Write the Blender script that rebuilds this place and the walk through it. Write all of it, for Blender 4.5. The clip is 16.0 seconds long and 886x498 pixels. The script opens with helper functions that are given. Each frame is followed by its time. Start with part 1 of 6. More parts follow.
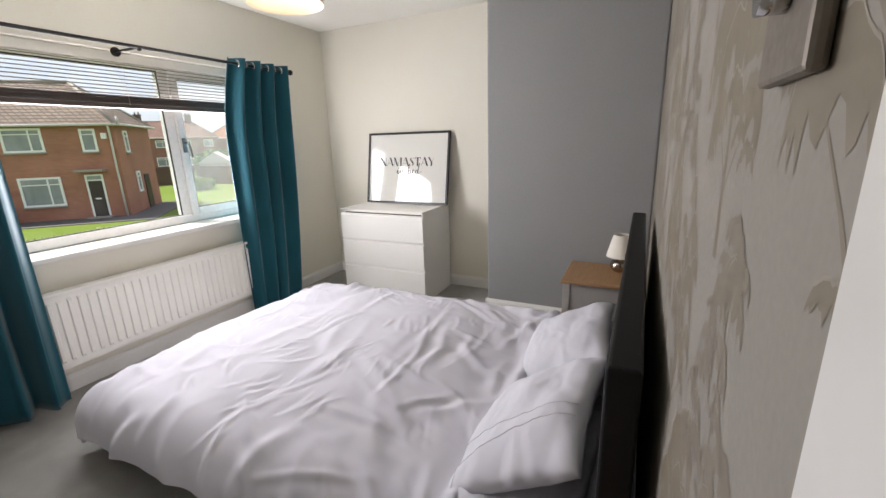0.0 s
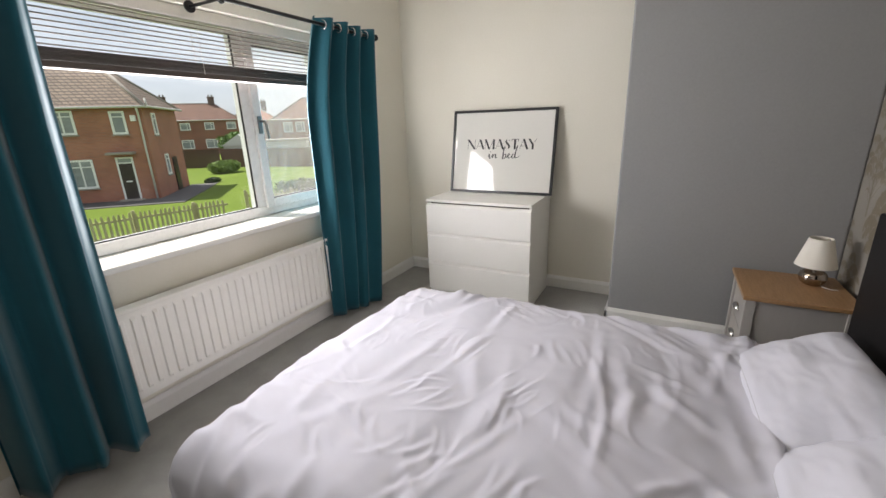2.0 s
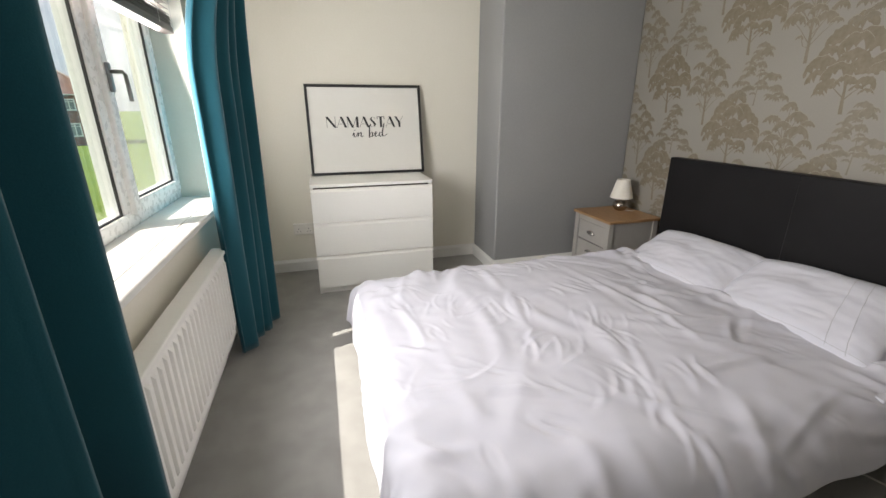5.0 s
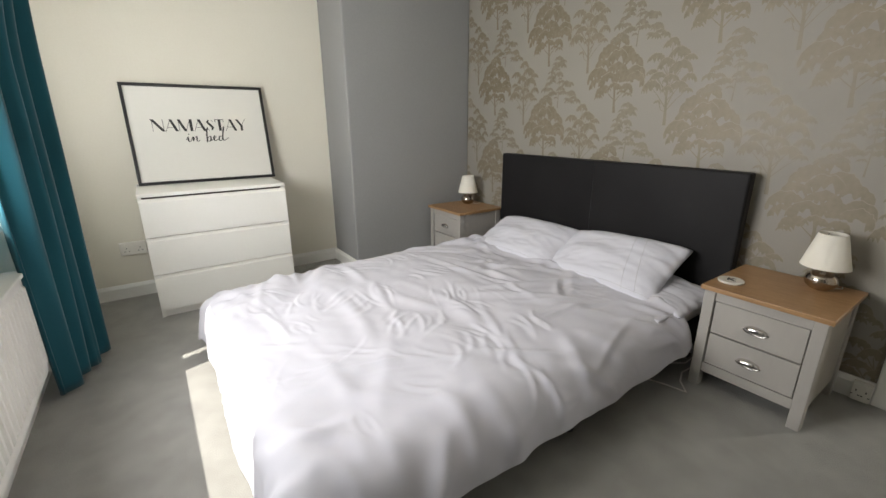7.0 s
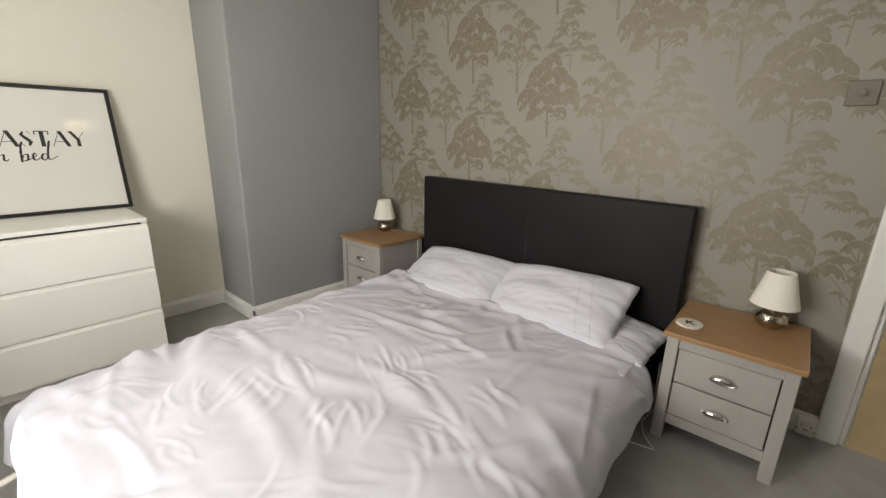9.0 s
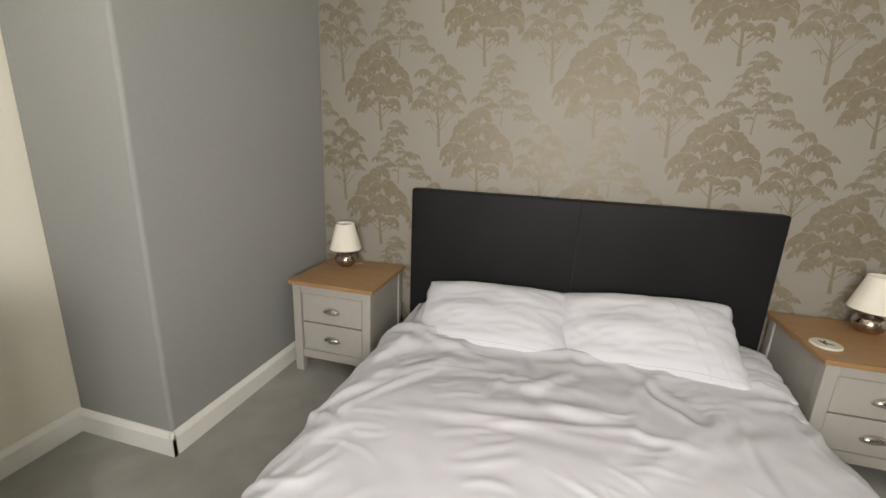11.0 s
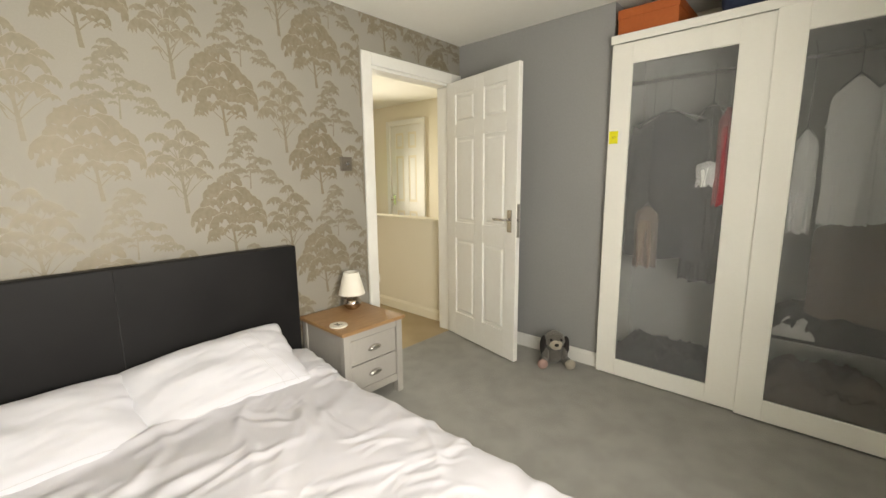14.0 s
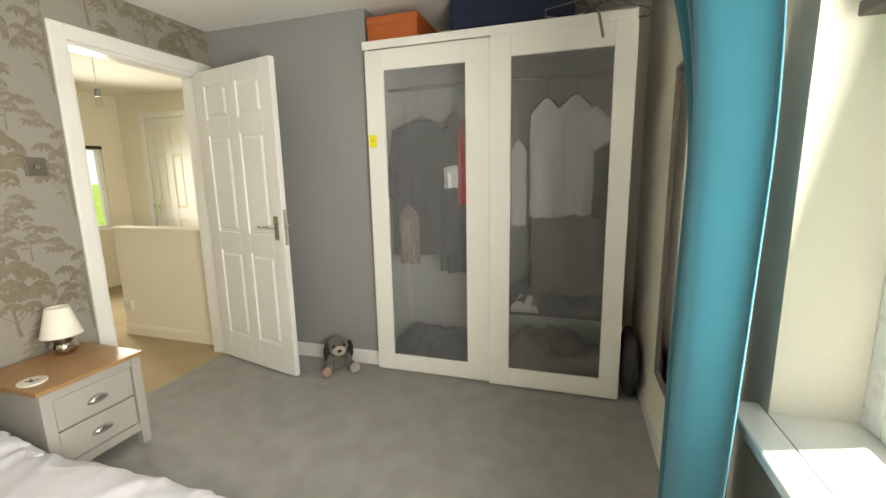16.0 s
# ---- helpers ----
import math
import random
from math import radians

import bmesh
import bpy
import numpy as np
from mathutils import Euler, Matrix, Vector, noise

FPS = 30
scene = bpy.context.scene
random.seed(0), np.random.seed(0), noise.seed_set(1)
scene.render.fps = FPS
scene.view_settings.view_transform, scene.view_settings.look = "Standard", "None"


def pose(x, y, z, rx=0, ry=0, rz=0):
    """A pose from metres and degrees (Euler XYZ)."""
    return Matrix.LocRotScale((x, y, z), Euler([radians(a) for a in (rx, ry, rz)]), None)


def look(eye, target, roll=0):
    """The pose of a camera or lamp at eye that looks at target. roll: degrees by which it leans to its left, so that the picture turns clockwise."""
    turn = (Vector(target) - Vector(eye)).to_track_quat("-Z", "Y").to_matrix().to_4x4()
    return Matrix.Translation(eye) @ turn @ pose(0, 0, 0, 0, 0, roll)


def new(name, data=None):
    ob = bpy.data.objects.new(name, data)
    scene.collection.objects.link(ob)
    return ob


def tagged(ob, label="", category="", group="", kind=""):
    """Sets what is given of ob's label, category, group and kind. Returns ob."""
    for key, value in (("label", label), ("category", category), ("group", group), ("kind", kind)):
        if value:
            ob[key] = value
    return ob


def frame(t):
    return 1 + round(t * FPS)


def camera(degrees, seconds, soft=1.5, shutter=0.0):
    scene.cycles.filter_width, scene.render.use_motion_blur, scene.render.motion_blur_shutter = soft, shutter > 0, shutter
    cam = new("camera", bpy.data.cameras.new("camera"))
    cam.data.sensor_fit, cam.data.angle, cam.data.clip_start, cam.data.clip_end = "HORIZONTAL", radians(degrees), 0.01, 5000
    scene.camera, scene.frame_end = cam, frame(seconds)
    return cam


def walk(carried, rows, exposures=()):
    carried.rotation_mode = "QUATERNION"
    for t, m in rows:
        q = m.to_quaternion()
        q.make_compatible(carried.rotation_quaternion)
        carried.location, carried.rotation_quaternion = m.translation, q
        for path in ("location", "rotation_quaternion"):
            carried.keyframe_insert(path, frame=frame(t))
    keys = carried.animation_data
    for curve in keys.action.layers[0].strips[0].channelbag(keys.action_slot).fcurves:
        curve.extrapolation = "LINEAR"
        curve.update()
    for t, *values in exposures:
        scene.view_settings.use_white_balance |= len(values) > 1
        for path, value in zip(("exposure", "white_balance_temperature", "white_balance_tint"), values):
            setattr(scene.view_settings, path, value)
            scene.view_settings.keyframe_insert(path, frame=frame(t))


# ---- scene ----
cam = camera(93.8, 16.0)

PATH = [
    (0, (3.335, -0.067, 1.304), (1.595, -0.911, 0.794), -1.8),
    (0.5, (3.301, -0.183, 1.297), (1.619, -1.125, 0.763), -1.8),
    (1, (3.199, -0.352, 1.282), (1.545, -1.331, 0.73), -1.8),
    (1.5, (3.156, -0.545, 1.278), (1.499, -1.515, 0.711), -1.9),
    (2, (3.163, -0.844, 1.3), (1.481, -1.754, 0.715), -2.0),
    (2.5, (3.146, -1.157, 1.298), (1.41, -1.957, 0.71), -2.1),
    (3, (3.151, -1.414, 1.316), (1.361, -2.069, 0.71), -2.3),
    (5.5, (3.303, -2.371, 1.169), (1.552, -1.633, 0.543), 0.2),
    (6, (3.34, -2.353, 1.14), (1.642, -1.488, 0.53), 0.1),
    (6.5, (3.346, -2.359, 1.144), (1.717, -1.364, 0.546), 0.2),
    (7, (3.376, -2.319, 1.137), (1.809, -1.221, 0.552), -0.2),
    (7.5, (3.402, -2.276, 1.135), (1.904, -1.079, 0.563), -0.1),
    (8, (3.354, -2.236, 1.15), (1.939, -0.943, 0.581), 0.2),
    (8.5, (3.216, -2.166, 1.19), (1.883, -0.782, 0.634), 0.9),
    (9, (2.965, -2.165, 1.201), (1.709, -0.706, 0.659), 1.4),
    (11.5, (1.497, -2.041, 1.157), (1.397, -0.11, 0.649), 1.8),
    (12, (1.384, -2.02, 1.213), (1.759, -0.12, 0.713), 0.9),
    (12.5, (1.314, -2.072, 1.224), (2.105, -0.286, 0.792), 0.5),
    (13, (1.374, -2.134, 1.222), (2.451, -0.485, 0.876), 0.2),
    (13.5, (1.444, -2.187, 1.248), (2.736, -0.697, 0.92), -0.3),
    (14, (1.502, -2.246, 1.264), (2.958, -0.914, 0.936), -0.5),
    (14.5, (1.553, -2.287, 1.272), (3.132, -1.106, 0.939), -0.4),
    (15, (1.585, -2.323, 1.273), (3.267, -1.295, 0.937), -0.6),
    (15.5, (1.626, -2.374, 1.288), (3.408, -1.534, 0.943), -0.7),
    (16, (1.704, -2.462, 1.289), (3.584, -1.872, 0.942), -1.1),
]
walk(cam, [(t, look(e, a, r)) for t, e, a, r in PATH],
     exposures=[(0, 0.97, 6350, 17), (1.5, 0.84, 6380, 16), (3, 0.62, 6450, 15), (5.5, 0.74, 6500, 12), (7, 0.82, 6500, 10), (9, 0.81, 6800, 10), (12.2, 1.26, 7000, 9), (13.5, 1.4, 7200, 8), (14.5, 1.52, 7300, 8), (15.4, 1.54, 7200, 6), (16, 1.54, 7100, 6)])

# ---- light ----
world = bpy.data.worlds.new("sky")
scene.world = world
world.use_nodes = True
wn = world.node_tree
wn.nodes.clear()
w_out = wn.nodes.new("ShaderNodeOutputWorld")
w_bg = wn.nodes.new("ShaderNodeBackground")
w_sky = wn.nodes.new("ShaderNodeTexSky")
w_sky.sky_type = "NISHITA"
w_sky.sun_disc = False
w_sky.sun_elevation = radians(57)
w_sky.sun_rotation = radians(161.6)
w_co = wn.nodes.new("ShaderNodeTexCoord")
w_map = wn.nodes.new("ShaderNodeMapping")
w_map.inputs["Scale"].default_value = (1.0, 1.0, 3.2)
w_noise = wn.nodes.new("ShaderNodeTexNoise")
w_noise.inputs["Scale"].default_value = 2.6
w_noise.inputs["Detail"].default_value = 7
w_ramp = wn.nodes.new("ShaderNodeValToRGB")
w_ramp.color_ramp.elements[0].position = 0.30
w_ramp.color_ramp.elements[0].color = (2.3, 2.5, 2.8, 1)
w_ramp.color_ramp.elements[1].position = 0.62
w_ramp.color_ramp.elements[1].color = (3.7, 3.75, 3.85, 1)
w_mix = wn.nodes.new("ShaderNodeMixRGB")
w_mix.inputs[0].default_value = 0.86
wn.links.new(w_co.outputs["Generated"], w_map.inputs["Vector"])
wn.links.new(w_map.outputs["Vector"], w_noise.inputs["Vector"])
wn.links.new(w_noise.outputs["Fac"], w_ramp.inputs[0])
wn.links.new(w_sky.outputs["Color"], w_mix.inputs[1])
wn.links.new(w_ramp.outputs["Color"], w_mix.inputs[2])
wn.links.new(w_mix.outputs["Color"], w_bg.inputs["Color"])
w_bg.inputs["Strength"].default_value = 0.15
wn.links.new(w_bg.outputs["Background"], w_out.inputs["Surface"])

sun_data = bpy.data.lights.new("sun", "SUN")
sun_data.energy = 4.8
sun_data.angle = radians(0.5)
sun_data.color = (1.0, 0.94, 0.85)
new("sun", sun_data).matrix_world = look((8, -20, 26), (8 - 0.172, -20 + 0.517, 26 - 0.839))


def window_light(name, m, wide, high, watts, colour):
    """Stands in for the skylight that falls through a window's opening."""
    d = bpy.data.lights.new(name, "AREA")
    d.shape = "RECTANGLE"
    d.size, d.size_y, d.energy, d.color = wide, high, watts, colour
    ob = new(name, d)
    ob.matrix_world = m
    return ob


window_light("window_skylight", look((1.66, -2.915, 1.24), (1.66, -1.0, 1.62)), 1.58, 0.84, 39, (1.0, 0.985, 0.97)).data.spread = radians(178)
window_light("landing_skylight", look((5.06, 2.96, 1.22), (4.3, 1.0, 1.15)), 0.5, 0.9, 13, (1.0, 0.965, 0.88)).data.spread = radians(125)


# ---- materials ----
def ramp_set(node, stops):
    e = node.color_ramp.elements
    while len(e) < len(stops):
        e.new(0.5)
    for el, (p, c) in zip(e, stops):
        el.position, el.color = p, (*c, 1)


def mat(name, a, b=None, rough=0.6, metal=0.0, scale=6.0, fine=60.0, bump=0.15, bump_dist=0.002, stretch=(1, 1, 1), spec=0.5,
        sheen=0.0, rough_var=0.08, per_piece=0.0, lo=0.35, hi=0.65, fine_mix=0.35):
    """Two-scale mottled surface: broad stains between colours a and b, fine grain and fine relief."""
    m = bpy.data.materials.new(name)
    m.use_nodes = True
    n, l = m.node_tree.nodes, m.node_tree.links
    p = n["Principled BSDF"]
    b = b or tuple(c * 0.86 for c in a)
    co = n.new("ShaderNodeTexCoord")
    mp = n.new("ShaderNodeMapping")
    mp.inputs["Scale"].default_value = stretch
    l.new(co.outputs["Object"], mp.inputs["Vector"])
    big = n.new("ShaderNodeTexNoise")
    big.inputs["Scale"].default_value = scale
    big.inputs["Detail"].default_value = 5
    small = n.new("ShaderNodeTexNoise")
    small.inputs["Scale"].default_value = fine
    small.inputs["Detail"].default_value = 4
    l.new(mp.outputs["Vector"], big.inputs["Vector"])
    l.new(mp.outputs["Vector"], small.inputs["Vector"])
    mixf = n.new("ShaderNodeMix")
    mixf.inputs[0].default_value = fine_mix
    l.new(big.outputs["Fac"], mixf.inputs[2])
    l.new(small.outputs["Fac"], mixf.inputs[3])
    fac = mixf.outputs[0]
    if per_piece:
        info = n.new("ShaderNodeObjectInfo")
        ad = n.new("ShaderNodeMath")
        ad.operation = "MULTIPLY_ADD"
        ad.inputs[1].default_value = per_piece
        l.new(info.outputs["Random"], ad.inputs[0])
        l.new(fac, ad.inputs[2])
        fac = ad.outputs[0]
    rp = n.new("ShaderNodeValToRGB")
    ramp_set(rp, [(lo, a), (hi, b)])
    l.new(fac, rp.inputs[0])
    l.new(rp.outputs["Color"], p.inputs["Base Color"])
    rr = n.new("ShaderNodeMapRange")
    rr.inputs["To Min"].default_value = max(0.02, rough - rough_var)
    rr.inputs["To Max"].default_value = min(1.0, rough + rough_var)
    l.new(small.outputs["Fac"], rr.inputs["Value"])
    l.new(rr.outputs[0], p.inputs["Roughness"])
    p.inputs["Metallic"].default_value = metal
    p.inputs["Specular IOR Level"].default_value = spec
    p.inputs["Sheen Weight"].default_value = sheen
    if bump:
        bp = n.new("ShaderNodeBump")
        bp.inputs["Strength"].default_value = bump
        bp.inputs["Distance"].default_value = bump_dist
        l.new(small.outputs["Fac"], bp.inputs["Height"])
        l.new(bp.outputs["Normal"], p.inputs["Normal"])
    return m


M_cream = mat("cream_wall_paint", (0.79, 0.76, 0.67), (0.75, 0.72, 0.62), 0.85, scale=1.3, fine=90, bump=0.08)
M_grey = mat("grey_wall_paint", (0.305, 0.306, 0.303), (0.28, 0.281, 0.279), 0.85, scale=1.1, fine=90, bump=0.08)
M_ceil = mat("white_ceiling_paint", (0.85, 0.84, 0.80), (0.82, 0.81, 0.76), 0.9, scale=2, fine=35, bump=0.35, bump_dist=0.004)
M_paper = mat("beige_wallpaper", (0.300, 0.281, 0.245), (0.275, 0.256, 0.222), 0.6, scale=1.6, fine=140, bump=0.08, spec=0.4)
M_land = mat("warm_landing_paint", (0.80, 0.75, 0.63), (0.76, 0.71, 0.58), 0.85, scale=1.2, fine=80, bump=0.08)
M_trim = mat("white_gloss_trim", (0.80, 0.80, 0.77), (0.76, 0.75, 0.71), 0.32, scale=3, fine=30, bump=0.05)
M_upvc = mat("white_upvc", (0.84, 0.84, 0.83), (0.80, 0.80, 0.79), 0.28, scale=4, fine=40, bump=0.02)
M_gasket = mat("black_gasket", (0.02, 0.02, 0.02), (0.03, 0.03, 0.03), 0.6, bump=0)
M_white_lam = mat("white_laminate", (0.85, 0.84, 0.79), (0.82, 0.81, 0.76), 0.38, scale=2, fine=70, bump=0.03)
M_rad = mat("white_radiator_enamel", (0.85, 0.84, 0.80), (0.81, 0.80, 0.76), 0.4, scale=5, fine=50, bump=0.04)
M_ns = mat("putty_grey_painted_wood", (0.40, 0.38, 0.35), (0.37, 0.35, 0.32), 0.5, scale=4, fine=60, bump=0.06, stretch=(1, 1, 0.3))
# Near-black carcass colour, painting the shade seen in the drawer gaps.
M_gap_shade = mat("painted_gap_shade", (0.05, 0.045, 0.04), (0.07, 0.06, 0.05), 0.8, bump=0)
M_oak = mat("oak_veneer", (0.40, 0.235, 0.11), (0.30, 0.17, 0.075), 0.38, scale=9, fine=38, bump=0.12, stretch=(1.0, 9, 9), fine_mix=0.5)
M_chrome = mat("brushed_chrome", (0.72, 0.70, 0.68), (0.62, 0.60, 0.58), 0.16, 1.0, scale=20, fine=120, bump=0.03)
M_silver = mat("mercury_silver_glass", (0.62, 0.55, 0.48), (0.42, 0.36, 0.31), 0.14, 1.0, scale=40, fine=120, bump=0.1)
M_leather = mat("black_faux_leather", (0.009, 0.0085, 0.009), (0.014, 0.0135, 0.014), 0.5, scale=3, fine=240, bump=0.4, bump_dist=0.001, spec=0.16)
M_linen = mat("white_cotton_bedding", (0.59, 0.587, 0.642), (0.566, 0.561, 0.615), 0.9, scale=3, fine=420, bump=0.25, bump_dist=0.0008, sheen=0.15, spec=0.2)
M_pillow = mat("white_cotton_pillowcase", (0.65, 0.652, 0.71), (0.625, 0.627, 0.685), 0.9, scale=3, fine=420, bump=0.25, bump_dist=0.0008, sheen=0.15, spec=0.2)
M_piping = mat("grey_cotton_piping", (0.54, 0.54, 0.56), (0.48, 0.48, 0.50), 0.9, bump=0.1)
M_matt = mat("white_mattress_ticking", (0.66, 0.64, 0.60), (0.60, 0.58, 0.54), 0.9, fine=200, bump=0.3)
M_teal = mat("teal_curtain_cloth", (0.006, 0.085, 0.115), (0.0045, 0.066, 0.092), 0.75, scale=2.5, fine=360, bump=0.35, bump_dist=0.001, sheen=0.25, spec=0.25)
M_rod = mat("dark_metal_rod", (0.045, 0.042, 0.04), (0.03, 0.03, 0.03), 0.35, 0.8, bump=0.02)
M_stack = mat("dark_brown_blind_rail", (0.075, 0.055, 0.045), (0.05, 0.037, 0.03), 0.4, scale=5, fine=60, bump=0.1, stretch=(0.15, 2, 2))
M_slat = mat("grey_wood_blind_slat", (0.27, 0.24, 0.21), (0.19, 0.165, 0.14), 0.5, scale=5, fine=60, bump=0.1, stretch=(0.15, 2, 2))
M_rail = mat("cream_blind_headrail", (0.72, 0.69, 0.62), (0.68, 0.65, 0.58), 0.45, bump=0.03)
M_cord = mat("pale_cord", (0.6, 0.58, 0.53), (0.5, 0.48, 0.44), 0.8, bump=0)
M_black = mat("black_satin_frame", (0.012, 0.012, 0.012), (0.02, 0.02, 0.02), 0.35, bump=0.03)
M_print = mat("poster_paper", (0.76, 0.75, 0.70), (0.74, 0.73, 0.68), 0.05, scale=2, fine=40, bump=0.0, spec=0.7, rough_var=0.01)
M_ink = mat("black_ink", (0.015, 0.015, 0.015), (0.03, 0.03, 0.03), 0.35, bump=0)
M_shade = mat("cream_lampshade_cloth", (0.83, 0.80, 0.72), (0.79, 0.75, 0.66), 0.9, scale=8, fine=300, bump=0.3, bump_dist=0.0008)
M_inner = mat("brown_interior_lacquer", (0.10, 0.08, 0.06), (0.08, 0.06, 0.05), 0.7, bump=0)
M_mirror = mat("mirror_silver", (0.86, 0.87, 0.87), (0.86, 0.87, 0.87), 0.03, 1.0, bump=0, rough_var=0.01)
M_bronze = mat("brushed_bronze", (0.20, 0.175, 0.145), (0.16, 0.14, 0.115), 0.5, 0.5, fine=160, bump=0.05)
M_orange = mat("orange_card_box", (0.46, 0.115, 0.025), (0.40, 0.095, 0.02), 0.6, scale=6, bump=0.06)
M_navy = mat("navy_holdall_cloth", (0.010, 0.017, 0.045), (0.014, 0.022, 0.055), 0.85, fine=200, bump=0.3)
M_steel = mat("dull_steel_wire", (0.30, 0.30, 0.30), (0.22, 0.22, 0.22), 0.4, 0.8, bump=0)
M_plastic = mat("white_plastic", (0.76, 0.74, 0.68), (0.72, 0.70, 0.64), 0.35, bump=0.02)
M_note = mat("yellow_sticky_note", (0.85, 0.80, 0.02), (0.80, 0.74, 0.02), 0.7, bump=0.02)
M_toy_grey = mat("grey_plush", (0.15, 0.138, 0.12), (0.10, 0.092, 0.08), 1.0, scale=25, fine=260, bump=1.0, bump_dist=0.006, sheen=0.3)
M_toy_cream = mat("cream_plush", (0.52, 0.47, 0.38), (0.42, 0.37, 0.29), 1.0, scale=25, fine=260, bump=1.0, bump_dist=0.006, sheen=0.3)
M_toy_dark = mat("black_plush", (0.018, 0.015, 0.014), (0.03, 0.025, 0.022), 1.0, scale=25, fine=260, bump=1.0, bump_dist=0.006)
M_toy_pink = mat("pink_plush", (0.48, 0.32, 0.28), (0.42, 0.27, 0.24), 1.0, scale=25, fine=260, bump=1.0, bump_dist=0.006)
M_shirt = mat("white_shirt_cloth", (0.86, 0.85, 0.82), (0.82, 0.80, 0.77), 0.9, fine=200, bump=0.2)
M_dark_cloth = mat("charcoal_cloth", (0.035, 0.035, 0.04), (0.05, 0.05, 0.055), 0.9, fine=200, bump=0.2)
M_red_cloth = mat("red_cloth", (0.32, 0.05, 0.06), (0.26, 0.04, 0.05), 0.9, fine=200, bump=0.2)
M_tan_cloth = mat("taupe_cloth", (0.26, 0.20, 0.16), (0.20, 0.16, 0.13), 0.9, fine=200, bump=0.2)
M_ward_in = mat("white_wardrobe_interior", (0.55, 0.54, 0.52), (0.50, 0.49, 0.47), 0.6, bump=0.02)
M_shelfwood = mat("walnut_shelf_wood", (0.20, 0.095, 0.035), (0.14, 0.062, 0.022), 0.45, scale=6, fine=40, bump=0.1, stretch=(1, 6, 6))
M_hallcarpet = mat("beige_landing_carpet", (0.50, 0.40, 0.26), (0.44, 0.35, 0.22), 1.0, scale=5, fine=260, bump=0.8, bump_dist=0.006, spec=0.1)
M_terra = mat("white_ceramic", (0.74, 0.71, 0.64), (0.68, 0.65, 0.58), 0.35, bump=0.02)
M_leaf = mat("leaf_green", (0.075, 0.150, 0.026), (0.115, 0.205, 0.040), 0.7, scale=4, fine=20, bump=0.2, per_piece=0.3)


def carpet_material():
    """Grey cut pile with broad brushed patches and fine tufts."""
    m = mat("grey_pile_carpet", (0.372, 0.367, 0.342), (0.315, 0.310, 0.286), 1.0, scale=7.5, fine=330, bump=1.0, bump_dist=0.007, spec=0.08,
            lo=0.38, hi=0.60, fine_mix=0.22, sheen=0.2)
    return m


M_carpet = carpet_material()


def motif_material(name, a, b):
    m = mat(name, a, b, 0.5, 0.1, scale=14, fine=55, bump=0.2, bump_dist=0.0008, lo=0.3, hi=0.7, per_piece=0.1, fine_mix=0.5)
    return m


M_tree_a = motif_material("gold_tree_print", (0.160, 0.132, 0.086), (0.232, 0.198, 0.144))
M_tree_rim = motif_material("pale_tree_outline", (0.285, 0.255, 0.205), (0.31, 0.28, 0.225))
M_tree_b = motif_material("pale_gold_tree_print", (0.166, 0.140, 0.096), (0.238, 0.206, 0.154))
M_tree_c = motif_material("dusty_tree_print", (0.166, 0.142, 0.100), (0.240, 0.210, 0.160))


def glass_material(haze=0.0):
    m = bpy.data.materials.new("clear_glass")
    m.use_nodes = True
    n, l = m.node_tree.nodes, m.node_tree.links
    n.remove(n["Principled BSDF"])
    tr = n.new("ShaderNodeBsdfTransparent")
    tr.inputs[0].default_value = (0.94, 0.96, 0.95, 1)
    gl = n.new("ShaderNodeBsdfGlossy")
    gl.inputs["Roughness"].default_value = 0.02
    lw = n.new("ShaderNodeLayerWeight")
    lw.inputs[0].default_value = 0.5
    pw = n.new("ShaderNodeMath")
    pw.operation = "POWER"
    pw.inputs[1].default_value = 5.0
    l.new(lw.outputs["Facing"], pw.inputs[0])
    fr = n.new("ShaderNodeMath")
    fr.operation = "MULTIPLY_ADD"
    fr.inputs[1].default_value, fr.inputs[2].default_value = 0.9, 0.035
    l.new(pw.outputs[0], fr.inputs[0])
    mx = n.new("ShaderNodeMixShader")
    l.new(fr.outputs[0], mx.inputs[0])
    l.new(tr.outputs[0], mx.inputs[1])
    l.new(gl.outputs[0], mx.inputs[2])
    face = mx.outputs[0]
    # Milky translucent veil mixed in, imitating the casement's hazy reflection.
    if haze:
        tl = n.new("ShaderNodeBsdfTranslucent")
        tl.inputs[0].default_value = (0.85, 0.85, 0.84, 1)
        sm = n.new("ShaderNodeTexNoise")
        sm.inputs["Scale"].default_value = 7.0
        sm.inputs["Detail"].default_value = 6
        am = n.new("ShaderNodeMath")
        am.operation = "MULTIPLY"
        am.inputs[1].default_value = haze * 2
        l.new(sm.outputs["Fac"], am.inputs[0])
        dm = n.new("ShaderNodeMixShader")
        l.new(am.outputs[0], dm.inputs[0])
        l.new(face, dm.inputs[1])
        l.new(tl.outputs[0], dm.inputs[2])
        face = dm.outputs[0]
    l.new(face, n["Material Output"].inputs["Surface"])
    return m


